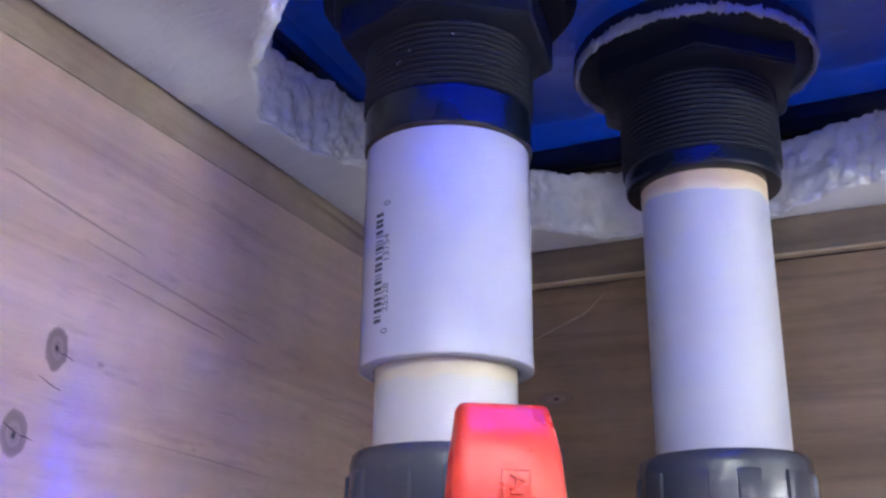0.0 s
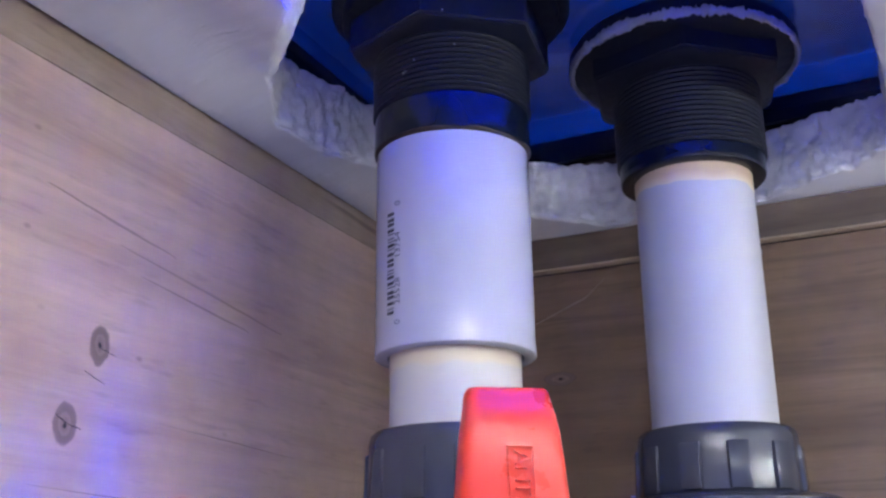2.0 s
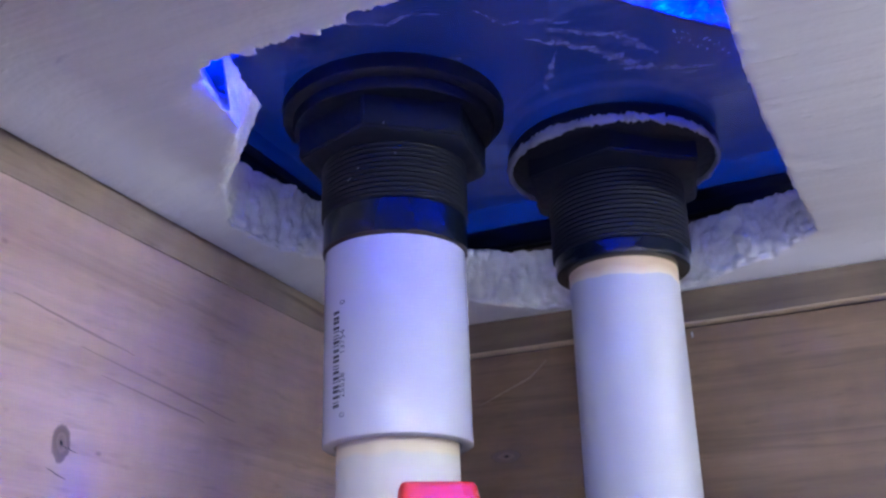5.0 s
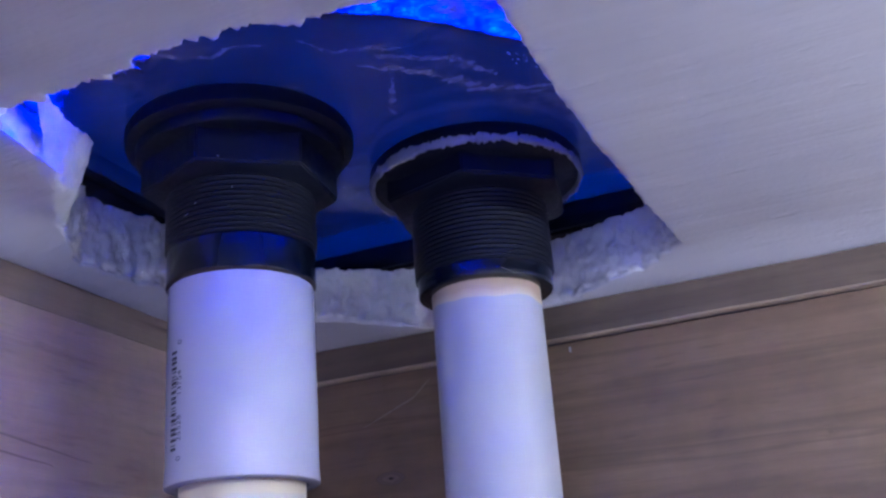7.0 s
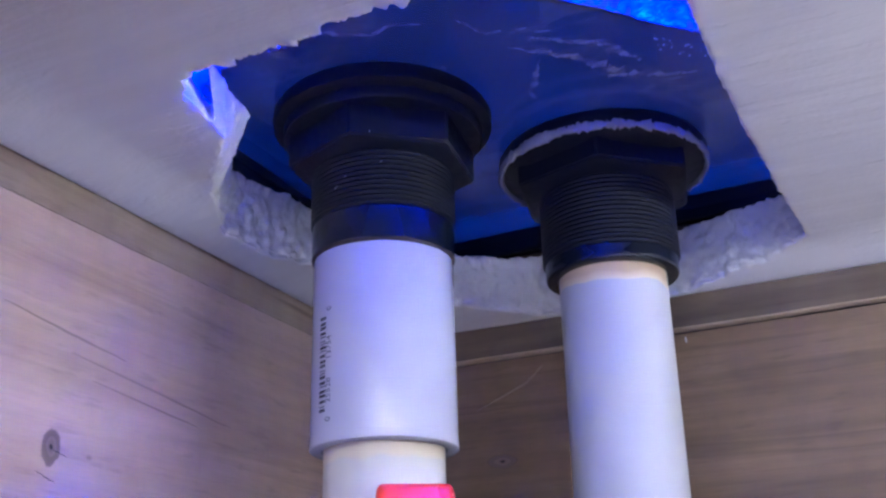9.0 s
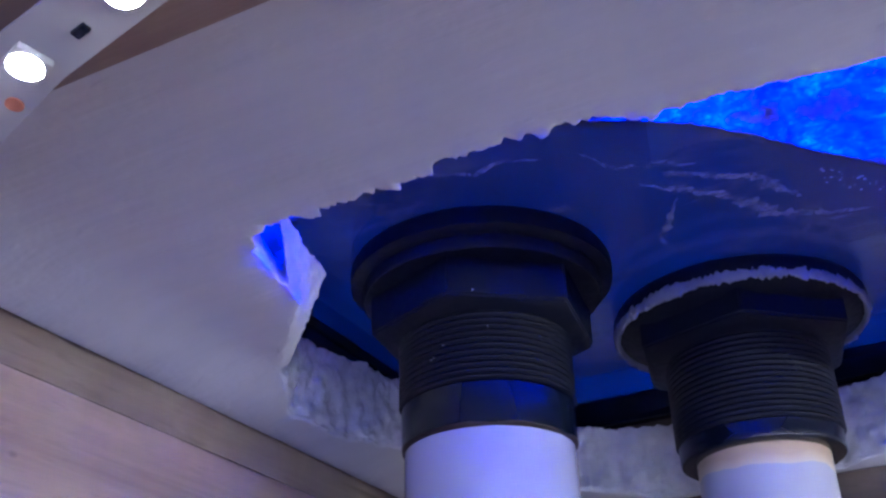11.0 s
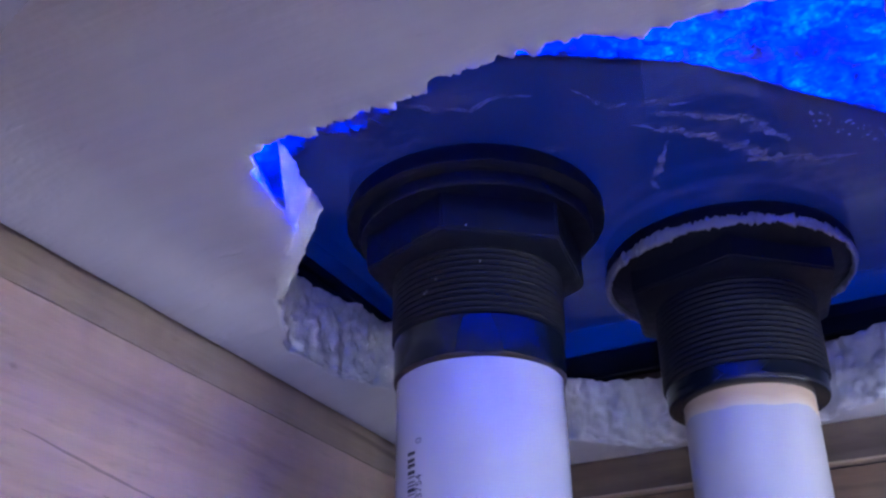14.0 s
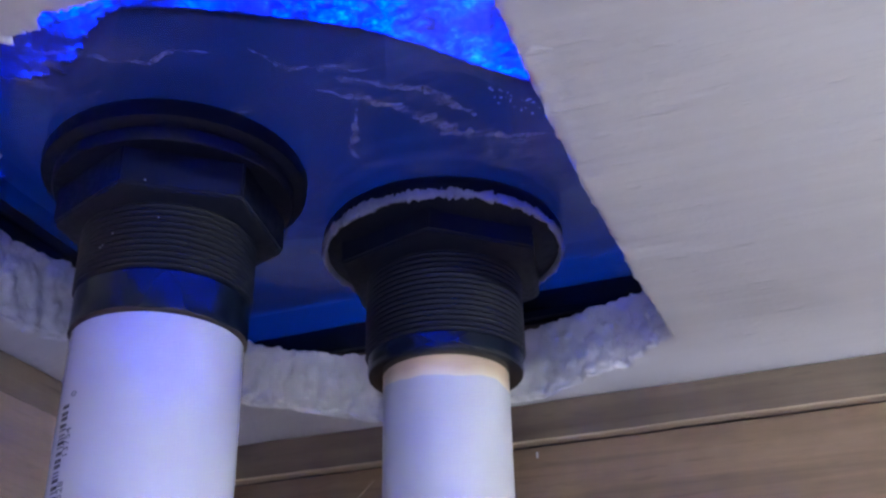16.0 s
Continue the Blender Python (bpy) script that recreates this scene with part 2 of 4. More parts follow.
def glass_material():
    """Tank glass with dried water marks on its underside."""
    m, nt, b = mat("tank_glass")
    b.inputs["Base Color"].default_value = (0.9, 0.95, 1.0, 1)
    b.inputs["Transmission Weight"].default_value = 1.0
    b.inputs["Roughness"].default_value = 0.02
    b.inputs["IOR"].default_value = 1.5
    film = nt.nodes.new("ShaderNodeBsdfDiffuse")
    film.inputs[0].default_value = (0.55, 0.55, 0.62, 1)
    v = coords(nt, (1, 1, 0), (0, 0, 0.5))
    vv = coords(nt, (1, 2.4, 0), (0, 0, -0.35), (0.013, 0.02, 0))
    rid = noise_of(nt, vv, 11, 6, 0.6, 0.25)
    vein = ramp(nt, math_of(nt, "ABSOLUTE", math_of(nt, "SUBTRACT", rid, 0.5)), [(0.0, (1.0,) * 3), (0.010, (0.85,) * 3), (0.022, (0,) * 3)])
    cloud = ramp(nt, noise_of(nt, vv, 26, 6, 0.62, 0.2), [(0.58, (0,) * 3), (0.66, (0.22,) * 3)])
    haze = ramp(nt, noise_of(nt, v, 12, 3), [(0.3, (0.03,) * 3), (0.7, (0.075,) * 3)])
    fac = math_of(nt, "ADD", math_of(nt, "ADD", math_of(nt, "MULTIPLY", vein, ramp(nt, noise_of(nt, v, 19, 3), [(0.40, (0.0,) * 3), (0.60, (0.35,) * 3)])), cloud), haze)
    geo = nt.nodes.new("ShaderNodeNewGeometry")
    sep = nt.nodes.new("ShaderNodeSeparateXYZ")
    nt.links.new(geo.outputs["Position"], sep.inputs[0])
    fac = math_of(nt, "MULTIPLY", fac, math_of(nt, "LESS_THAN", sep.outputs[2], 0.7005))
    mix = nt.nodes.new("ShaderNodeMixShader")
    nt.links.new(fac, mix.inputs[0])
    nt.links.new(b.outputs[0], mix.inputs[1])
    nt.links.new(film.outputs[0], mix.inputs[2])
    nt.links.new(mix.outputs[0], nt.nodes["Material Output"].inputs[0])
    return m


GLASS = glass_material()


def sand_material(name="aquarium_sand", level=1.0, open_=0.0):
    """Pale sand that lets light through between its grains."""
    m, nt, b = mat(name)
    v = coords(nt, (1, 1, 1))
    grains = noise_of(nt, v, 420, 5, 0.8)
    lumps = noise_of(nt, v, 75, 5, 0.7, 0.6)
    drifts = noise_of(nt, v, 28, 3, 0.6, 0.4)
    f = math_of(nt, "ADD", math_of(nt, "MULTIPLY", grains, 0.5), math_of(nt, "ADD", math_of(nt, "MULTIPLY", lumps, 0.32), math_of(nt, "MULTIPLY", drifts, 0.18)))
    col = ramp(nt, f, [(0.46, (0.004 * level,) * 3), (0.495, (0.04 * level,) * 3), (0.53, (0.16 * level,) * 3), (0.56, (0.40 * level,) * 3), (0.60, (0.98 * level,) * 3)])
    tr = nt.nodes.new("ShaderNodeBsdfTranslucent")
    nt.links.new(col, tr.inputs[0])
    df = nt.nodes.new("ShaderNodeBsdfDiffuse")
    df.inputs[0].default_value = (0.5, 0.48, 0.44, 1)
    mix = nt.nodes.new("ShaderNodeMixShader")
    mix.inputs[0].default_value = 0.25
    nt.links.new(tr.outputs[0], mix.inputs[1])
    nt.links.new(df.outputs[0], mix.inputs[2])
    clear = nt.nodes.new("ShaderNodeBsdfTransparent")
    gaps = nt.nodes.new("ShaderNodeMixShader")
    gaps.inputs[0].default_value = open_
    nt.links.new(mix.outputs[0], gaps.inputs[1])
    nt.links.new(clear.outputs[0], gaps.inputs[2])
    nt.links.new(gaps.outputs[0], nt.nodes["Material Output"].inputs[0])
    return m


# made part-clear so the lamp casts a blue spot on the left wall
LEAK_SAND = sand_material("leak_sand", 1.0, 0.06)
SAND = sand_material("aquarium_sand", 1.0, 0.014)
# the same sand coloured darker, to weaken the corner's blue glow
DIM_SAND = sand_material("dim_sand", 0.62)


def led_material():
    m, nt, b = mat("led_phosphor")
    b.inputs["Base Color"].default_value = (0.8, 0.75, 0.5, 1)
    b.inputs["Emission Color"].default_value = (0.95, 0.97, 0.97, 1)
    b.inputs["Emission Strength"].default_value = 395.0
    return m


LED_LIT = led_material()

# ---- building helpers ----


def part(name, bm, material, parent=None, label="", smooth=40, loc=None):
    """Links a bmesh as one mesh object under a thing or a part."""
    bmesh.ops.recalc_face_normals(bm, faces=bm.faces)
    limit = radians(smooth)
    for f in bm.faces:
        f.smooth = True
    for e in bm.edges:
        e.smooth = len(e.link_faces) != 2 or e.calc_face_angle(0) < limit
    me = bpy.data.meshes.new(name)
    bm.to_mesh(me)
    bm.free()
    me.materials.append(material)
    ob = new(name, me)
    if parent is not None:
        ob.parent = parent
    if loc is not None:
        ob.location = loc
    if label:
        tagged(ob, label)
    return ob


def thing(name, place, label, category, group="", kind=""):
    ob = new(name)
    ob.empty_display_size = 0.02
    ob.location = place
    return tagged(ob, label, category, group, kind)


def lathe(profile, segments=96, bm=None, wobble=0.0, seed=0.0):
    """A solid of revolution round z through a profile of (radius, height)."""
    bm = bm or bmesh.new()
    rings = []
    for r, z in profile:
        ring = []
        for i in range(segments):
            a = 2 * math.pi * i / segments
            k = 1.0
            if wobble:
                k += wobble * noise.noise(Vector((math.cos(a) * 3 + seed, math.sin(a) * 3, z * 200)))
            ring.append(bm.verts.new((r * k * math.cos(a), r * k * math.sin(a), z)))
        rings.append(ring)
    for lo, hi in zip(rings, rings[1:]):
        for i in range(segments):
            j = (i + 1) % segments
            bm.faces.new((lo[i], lo[j], hi[j], hi[i]))
    bm.faces.new(rings[0][::-1])
    bm.faces.new(rings[-1])
    return bm


def box(x0, x1, y0, y1, z0, z1, bevel=0.0, bm=None):
    bm = bm or bmesh.new()
    vs = bmesh.ops.create_cube(bm, size=1)["verts"]
    for v in vs:
        v.co = Vector(((x0 + x1) / 2 + v.co.x * (x1 - x0), (y0 + y1) / 2 + v.co.y * (y1 - y0), (z0 + z1) / 2 + v.co.z * (z1 - z0)))
    if bevel:
        es = list({e for v in vs for e in v.link_edges})
        bmesh.ops.bevel(bm, geom=es, offset=bevel, segments=2, affect="EDGES", profile=0.6)
    return bm


def loft(sections, closed=True):
    bm = bmesh.new()
    rings = [[bm.verts.new(p) for p in s] for s in sections]
    n = len(rings[0])
    for lo, hi in zip(rings, rings[1:]):
        for i in range(n):
            j = (i + 1) % n
            bm.faces.new((lo[i], lo[j], hi[j], hi[i]))
    bm.faces.new(rings[0][::-1])
    bm.faces.new(rings[-1])
    return bm


def lettering(name, text, size, m, material, parent, depth=0.0001, align="LEFT"):
    """Raised or printed characters as a mesh, at the pose m within its parent."""
    cu = bpy.data.curves.new(name, "FONT")
    cu.body, cu.size, cu.extrude, cu.align_x, cu.align_y = text, size, depth, align, "CENTER"
    tmp = new(name, cu)
    me = bpy.data.meshes.new_from_object(tmp.evaluated_get(bpy.context.evaluated_depsgraph_get()))
    bpy.data.objects.remove(tmp)
    me.materials.clear()
    me.materials.append(material)
    ob = new(name, me)
    ob.parent = parent
    ob.matrix_basis = m
    return ob


# ---- the cabinet ----
LEFT, BACK, FOAM_Z, FOAM_TOP, GLASS_Z = -0.1989, 0.4154, 0.661, 0.6845, 0.6990
RIGHT, FRONT = 0.80, -0.50

wall = part("wall_west", box(LEFT - 0.018, LEFT, FRONT, BACK + 0.018, 0, 0.6424, 0.0004), PINE_LEFT)
tagged(wall, "pale pine board wall with horizontal grain and knots", "wall", kind="structure")
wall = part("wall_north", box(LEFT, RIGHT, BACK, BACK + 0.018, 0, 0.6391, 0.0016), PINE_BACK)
tagged(wall, "brown pine board back wall, coloured darker for its shadow", "wall", kind="structure")
wall = part("wall_east", box(RIGHT, RIGHT + 0.018, FRONT, BACK, 0, 0.70), RAIL_WOOD)
tagged(wall, "plain pine board closing the cabinet", "wall", kind="structure")
# unseen floor, serving as a reflector below the foam
floor = part("floor", box(LEFT - 0.018, RIGHT + 0.018, FRONT - 0.018, BACK + 0.018, -0.018, 0), PALE_FLOOR)
tagged(floor, "unseen cabinet floor, made pale to bounce light up", "floor", kind="structure")
roof = part("ceiling", box(LEFT - 0.018, RIGHT + 0.018, FRONT - 0.018, -0.002, 0.70, 0.718), RAIL_WOOD)
tagged(roof, "plain wooden board over the cabinet front", "ceiling", kind="structure")

# trims along the top of the two walls
bm = bmesh.new()
prof = [(0.0, 0.6425), (-0.0022, 0.6425), (-0.0030, 0.6432), (-0.0030, 0.6988), (0.016, 0.6988), (0.016, 0.6425)]
n = 60
rows = []
for i in range(n + 1):
    y = FRONT + (BACK - FRONT) * i / n
    w = 0.0006 * noise.noise(Vector((y * 30, 0, 0)))
    rows.append([bm.verts.new((LEFT - dx * 0.04, y, z + (w if z < 0.65 else 0))) for dx, z in prof])
for a, b in zip(rows, rows[1:]):
    for k in range(len(prof)):
        j = (k + 1) % len(prof)
        bm.faces.new((a[k], a[j], b[j], b[k]))
bm.faces.new(rows[0])
bm.faces.new(rows[-1])
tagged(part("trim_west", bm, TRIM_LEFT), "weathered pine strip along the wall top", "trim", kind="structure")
bm = bmesh.new()
prof = [(0.0, 0.6404), (-0.0030, 0.6404), (-0.0030, 0.6500), (-0.0030, 0.6988), (0.016, 0.6988), (0.016, 0.6404)]
rows = []
for i in range(n + 1):
    x = LEFT + (RIGHT - LEFT) * i / n
    w = 0.0004 * noise.noise(Vector((x * 30, 5, 0)))
    rows.append([bm.verts.new((x, BACK + dy, z + (w if z < 0.65 else 0))) for dy, z in prof])
for a, b in zip(rows, rows[1:]):
    for k in range(len(prof)):
        j = (k + 1) % len(prof)
        bm.faces.new((a[k], a[j], b[j], b[k]))
bm.faces.new(rows[0])
bm.faces.new(rows[-1])
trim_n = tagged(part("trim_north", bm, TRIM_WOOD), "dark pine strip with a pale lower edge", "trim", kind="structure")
bm = bmesh.new()
rows = []
for i in range(n * 3 + 1):
    x = LEFT + (RIGHT - LEFT) * i / (n * 3)
    w = 0.0004 * noise.noise(Vector((x * 30, 5, 0))) + 0.00018 * noise.noise(Vector((x * 220, 2, 0)))
    rows.append([bm.verts.new((x, BACK + dy, z + w)) for dy, z in ((0.0, 0.6392), (-0.0036, 0.6390), (-0.0046, 0.6395), (-0.0046, 0.6401), (-0.0036, 0.6404), (0.0, 0.6403))])
for a, b in zip(rows, rows[1:]):
    for k in range(6):
        j = (k + 1) % 6
        bm.faces.new((a[k], a[j], b[j], b[k]))
bm.faces.new(rows[0])
bm.faces.new(rows[-1])
part("worn_edge", bm, EDGE_WOOD, trim_n, "pale worn lower edge")

# front rail of the stand
rail = part("front_rail", box(LEFT, RIGHT, -0.001, 0.088, 0.638, 0.6989, 0.0015), RAIL_WOOD)
tagged(rail, "tan timber rail at the stand's front", "rail", kind="structure")

# ---- foam sheet with its torn hole ----
HOLE = [(-0.127, 0.1685), (-0.112, 0.1672), (-0.100, 0.1678), (-0.0855, 0.167), (-0.076, 0.1633), (-0.060, 0.1642), (-0.048, 0.167),
        (-0.020, 0.1715), (0.0083, 0.1755), (0.0068, 0.2187), (0.0066, 0.255), (0.0085, 0.320), (0.0120, 0.381), (-0.0076, 0.397),
        (-0.024, 0.400), (-0.043, 0.4085), (-0.080, 0.4095), (-0.112, 0.4085), (-0.135, 0.3965), (-0.157, 0.3855), (-0.172, 0.350),
        (-0.1755, 0.312), (-0.1836, 0.291), (-0.1845, 0.261), (-0.1705, 0.2335), (-0.162, 0.222), (-0.1425, 0.203), (-0.1390, 0.192), (-0.1360, 0.1745)]
TOP = {22: (-0.1785, 0.291), 23: (-0.1845, 0.268), 24: (-0.1770, 0.250), 25: (-0.1530, 0.230), 26: (-0.1475, 0.212), 27: (-0.1440, 0.200),
       28: (-0.1385, 0.1765), 19: (-0.146, 0.3865), 13: (-0.012, 0.3955), 12: (0.0065, 0.3895)}


def resample(points, per):
    out = []
    for i, p in enumerate(points):
        q = points[(i + 1) % len(points)]
        for k in range(per):
            out.append((p[0] + (q[0] - p[0]) * k / per, p[1] + (q[1] - p[1]) * k / per))
    return out


def foam_sheet():
    bm = bmesh.new()
    per = 34
    low = resample(HOLE, per)
    top = resample([TOP.get(i, p) for i, p in enumerate(HOLE)], per)
    n = len(low)
    cx, cy = -0.085, 0.275
    outer = []
    x0, x1, y0, y1 = LEFT + 0.0014, RIGHT, 0.0884, BACK - 0.0034
    for x, y in low:
        dx, dy = x - cx, y - cy
        k = min((x1 - cx) / dx if dx > 1e-6 else 9e9, (x0 - cx) / dx if dx < -1e-6 else 9e9, (y1 - cy) / dy if dy > 1e-6 else 9e9, (y0 - cy) / dy if dy < -1e-6 else 9e9)
        outer.append((cx + dx * k, cy + dy * k))

    def ragged(i, x, y, z, amount):
        # torn beads: rounded lumps over a broad wander; the front edge is jagged, the right one cut with a knife
        b = noise.noise(Vector((x * 90 + 7, y * 90, z * 60)))
        c = noise.noise(Vector((x * 620, y * 620, z * 700)))
        seg = i // per
        if seg >= 12:
            bead = 0.45 - noise.voronoi(Vector((x * 210, y * 210, z * 210)))[0][0]
            return (b * 0.0016 + bead * 0.0024 + c * 0.0007) * amount
        a = noise.noise(Vector((x * 260, y * 260, z * 320)))
        return (a * 0.0020 + b * 0.0022 + c * 0.0019) * amount * (1.15 if seg < 7 else 0.28)

    def under(x, y):
        # the sheet sinks a little where it meets the walls
        d = min(x - LEFT, BACK - y)
        s = max(0.0, 1 - max(d - 0.002, 0) / 0.028)
        return FOAM_Z - 0.0060 * s * s * (3 - 2 * s) + 0.0004 * noise.noise(Vector((x * 35, y * 35, 3)))

    rings = []
    # cut face, from the top edge down to the lip
    steps = 22
    for k in range(steps + 1):
        f = k / steps
        ring = []
        for i in range(n):
            (ax, ay), (bx, by) = top[i], low[i]
            x, y = ax + (bx - ax) * f, ay + (by - ay) * f
            dx, dy = cx - x, cy - y
            L = math.hypot(dx, dy)
            zl = under(bx, by)
            # the flap on the left slopes off softly, the rest is a steep break
            soft = max(0.0, min(1.0, (i / per - 23.3) / 0.8)) * max(0.0, min(1.0, (28.9 - i / per) / 0.6))
            drop = f + (1 - (1 - f) ** 2.5 - f) * soft
            z = FOAM_TOP + (zl - FOAM_TOP) * drop + 0.0007 * soft * noise.noise(Vector((x * 190, y * 190, 6)))
            r = ragged(i, x, y, z, 1 - 0.85 * soft * f)
            # the lip is worn round
            z += (0.0016 * (1 - soft) if i >= 12 * per else 0.0002) * max(0.0, (f - 0.82) / 0.18) ** 2
            if k == steps:
                z += 0.0011 * noise.noise(Vector((x * 150, y * 150, 9))) * ((1 - soft) if i // per >= 12 else 0.2)
            if k == 0:
                z += 0.0022 * max(0, noise.noise(Vector((x * 170, y * 170, 2)))) + 0.0012 * noise.noise(Vector((x * 400, y * 400, 2)))
            ring.append(bm.verts.new((x + dx / L * r, y + dy / L * r, z)))
        rings.append(ring)
    for reach, lift in ((0.0009, 0.0010), (0.0020, 0.0004), (0.0036, 0.0001), (0.006, 0), (0.010, 0), (0.016, 0), (0.2, 0), (0.4, 0), (0.6, 0), (0.8, 0), (1.0, 0)):
        ring = []
        for i in range(n):
            (ax, ay), (bx, by) = low[i], outer[i]
            L = math.hypot(bx - ax, by - ay)
            f = min(reach / L, reach * 8) if reach < 0.1 else reach
            f = min(f, 0.19) if reach < 0.1 else f
            x, y = ax + (bx - ax) * f, ay + (by - ay) * f
            soft = max(0.0, min(1.0, (i / per - 23.3) / 0.8)) * max(0.0, min(1.0, (28.9 - i / per) / 0.6))
            r = ragged(i, ax, ay, FOAM_Z, max(0.0, 1 - f * L / 0.005)) * (1 - 0.85 * soft)
            L = math.hypot(cx - x, cy - y)
            grain = 0.0003 * noise.noise(Vector((x * 130, y * 130, 4))) * (1 if reach < 0.02 else 0)
            ring.append(bm.verts.new((x + (cx - x) / L * r, y + (cy - y) / L * r, under(x, y) + lift * (0.8 * (1 - soft) if i >= 12 * per else 0.1) + grain)))
        rings.append(ring)
    back_ring = [bm.verts.new((x, y, FOAM_TOP)) for x, y in outer]
    rings.append(back_ring)
    shelf = []
    for (ax, ay), (bx, by) in zip(top, outer):
        L = math.hypot(bx - ax, by - ay)
        d = min(0.014, 0.7 * L) / L
        shelf.append(bm.verts.new((ax + (bx - ax) * d, ay + (by - ay) * d, FOAM_TOP)))
    rings.append(shelf)
    rings.append(rings[0])
    for lo, hi in zip(rings, rings[1:]):
        for i in range(n):
            j = (i + 1) % n
            bm.faces.new((lo[i], lo[j], hi[j], hi[i]))
    ob = part("foam_sheet", bm, FOAM, smooth=80)
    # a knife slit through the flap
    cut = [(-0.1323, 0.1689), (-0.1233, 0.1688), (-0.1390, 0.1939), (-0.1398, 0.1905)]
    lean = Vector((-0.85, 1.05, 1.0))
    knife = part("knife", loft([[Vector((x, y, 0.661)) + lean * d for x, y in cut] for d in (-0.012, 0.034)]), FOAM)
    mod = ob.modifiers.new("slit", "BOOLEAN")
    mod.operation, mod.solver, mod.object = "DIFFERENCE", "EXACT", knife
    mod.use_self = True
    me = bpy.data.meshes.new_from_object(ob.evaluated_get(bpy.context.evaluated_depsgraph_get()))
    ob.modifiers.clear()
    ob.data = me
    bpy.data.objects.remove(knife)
    return tagged(ob, "white polystyrene sheet with a ragged torn hole round the pipes", "foam sheet")


foam_sheet()

# ---- tank bottom ----
tank = thing("aquarium", (-0.08, 0.2, GLASS_Z), "glass aquarium bottom lit blue from above, with sand", "aquarium")
OFF = Vector((0.08, -0.2, -GLASS_Z))


def tank_part(name, bm, material, label=""):
    return part(name, bm, material, tank, label, loc=OFF)


pane = tank_part("bottom_pane", box(LEFT + 0.0030, RIGHT, 0.02, BACK - 0.0022, GLASS_Z, GLASS_Z + 0.009), GLASS, "glass bottom with dried water marks")
pane.visible_shadow = False


def sheet(points, z0, z1):
    bm = bmesh.new()
    lo = [bm.verts.new((x, y, z0)) for x, y in points]
    hi = [bm.verts.new((x, y, z1)) for x, y in points]
    bm.faces.new(lo[::-1])
    bm.faces.new(hi)
    for i in range(len(lo)):
        j = (i + 1) % len(lo)
        bm.faces.new((lo[i], lo[j], hi[j], hi[i]))
    return bm


EDGE = [(LEFT + 0.0022, 0.262), (-0.1825, 0.262), (-0.1668, 0.2300), (-0.1643, 0.2275), (-0.152, 0.2210), (-0.1466, 0.2200), (-0.1411, 0.2240), (-0.1346, 0.2232), (-0.1246, 0.2215), (-0.1165, 0.2155),
        (-0.1057, 0.2085), (-0.098, 0.2078), (-0.085, 0.2130), (-0.0715, 0.2205), (-0.0562, 0.2300), (-0.0440, 0.2380), (-0.0301, 0.2520), (-0.0170, 0.2680), (-0.004, 0.2820), (0.012, 0.299)]
line = []
for i in range(len(EDGE) - 1):
    for k in range(8):
        x = EDGE[i][0] + (EDGE[i + 1][0] - EDGE[i][0]) * k / 8
        y = EDGE[i][1] + (EDGE[i + 1][1] - EDGE[i][1]) * k / 8
        rough = 0.0030 if x < -0.105 else 0.0013
        line.append((x, y + rough * (noise.noise(Vector((x * 420, 1, 0))) + 0.6 * noise.noise(Vector((x * 1100, 4, 0))))))
tank_part("overflow_floor", sheet([(LEFT + 0.0022, BACK - 0.0016)] + line + [(0.10, 0.33), (0.10, BACK - 0.0016)], GLASS_Z + 0.0094, GLASS_Z + 0.0100), SMOKY, "black overflow floor with a curved front edge")
bm = bmesh.new()
cells = [(LEFT + 0.003, RIGHT, 0.008, 0.160), (-0.0978, RIGHT, 0.160, 0.2066), (LEFT + 0.003, -0.1177, 0.160, 0.2066), (-0.1177, -0.0978, 0.160, 0.1798), (0.10, RIGHT, 0.2066, 0.384), (0.10, RIGHT, 0.384, BACK - 0.0012)]
for x0, x1, y0, y1 in cells:
    box(x0, x1, y0, y1, GLASS_Z + 0.0105, GLASS_Z + 0.0125, bm=bm)
west_line = [p for p in line if p[0] <= -0.1057]
east_line = [p for p in line if p[0] >= -0.1057 - 1e-9]
tank_part("sand_drift", sheet([(LEFT + 0.0031, 0.2067), (-0.1058, 0.2067)] + [(x, y + 0.0015) for x, y in west_line[::-1]], GLASS_Z + 0.0105, GLASS_Z + 0.0125), DIM_SAND, "blue-lit sand in the corner, dimmed in its colour")
tank_part("sand_drift", sheet([(-0.1057, 0.2067), (0.0998, 0.2067), (0.0998, 0.329)] + [(x, y + 0.0015) for x, y in east_line[::-1]], GLASS_Z + 0.0105, GLASS_Z + 0.0125), SAND, "pale sand lit bright blue up to the overflow")
# added opening, sized to shape the blue spot on the left wall
tank_part("light_leak_patch", box(-0.1175, -0.0980, 0.1800, 0.2065, GLASS_Z + 0.0105, GLASS_Z + 0.0125), LEAK_SAND, "part-clear sand patch added to throw blue light on the wall")
tagged(tank_part("sand_bed", bm, SAND, "pale sand lit bright blue"), kind="stuff")
for name, lim in (("back_pane", (LEFT, RIGHT, BACK - 0.003, BACK + 0.005, GLASS_Z + 0.0002, 1.26)), ("front_pane", (LEFT, RIGHT, 0.006, 0.014, GLASS_Z, 1.26)),
                  ("end_pane", (LEFT - 0.002, LEFT + 0.006, 0.0145, BACK - 0.0035, GLASS_Z, 1.26)), ("end_pane", (RIGHT, RIGHT + 0.008, 0.0145, BACK - 0.0035, GLASS_Z, 1.26))):
    tank_part(name, box(*lim), BLACK_FLOOR, "black-backed tank pane")
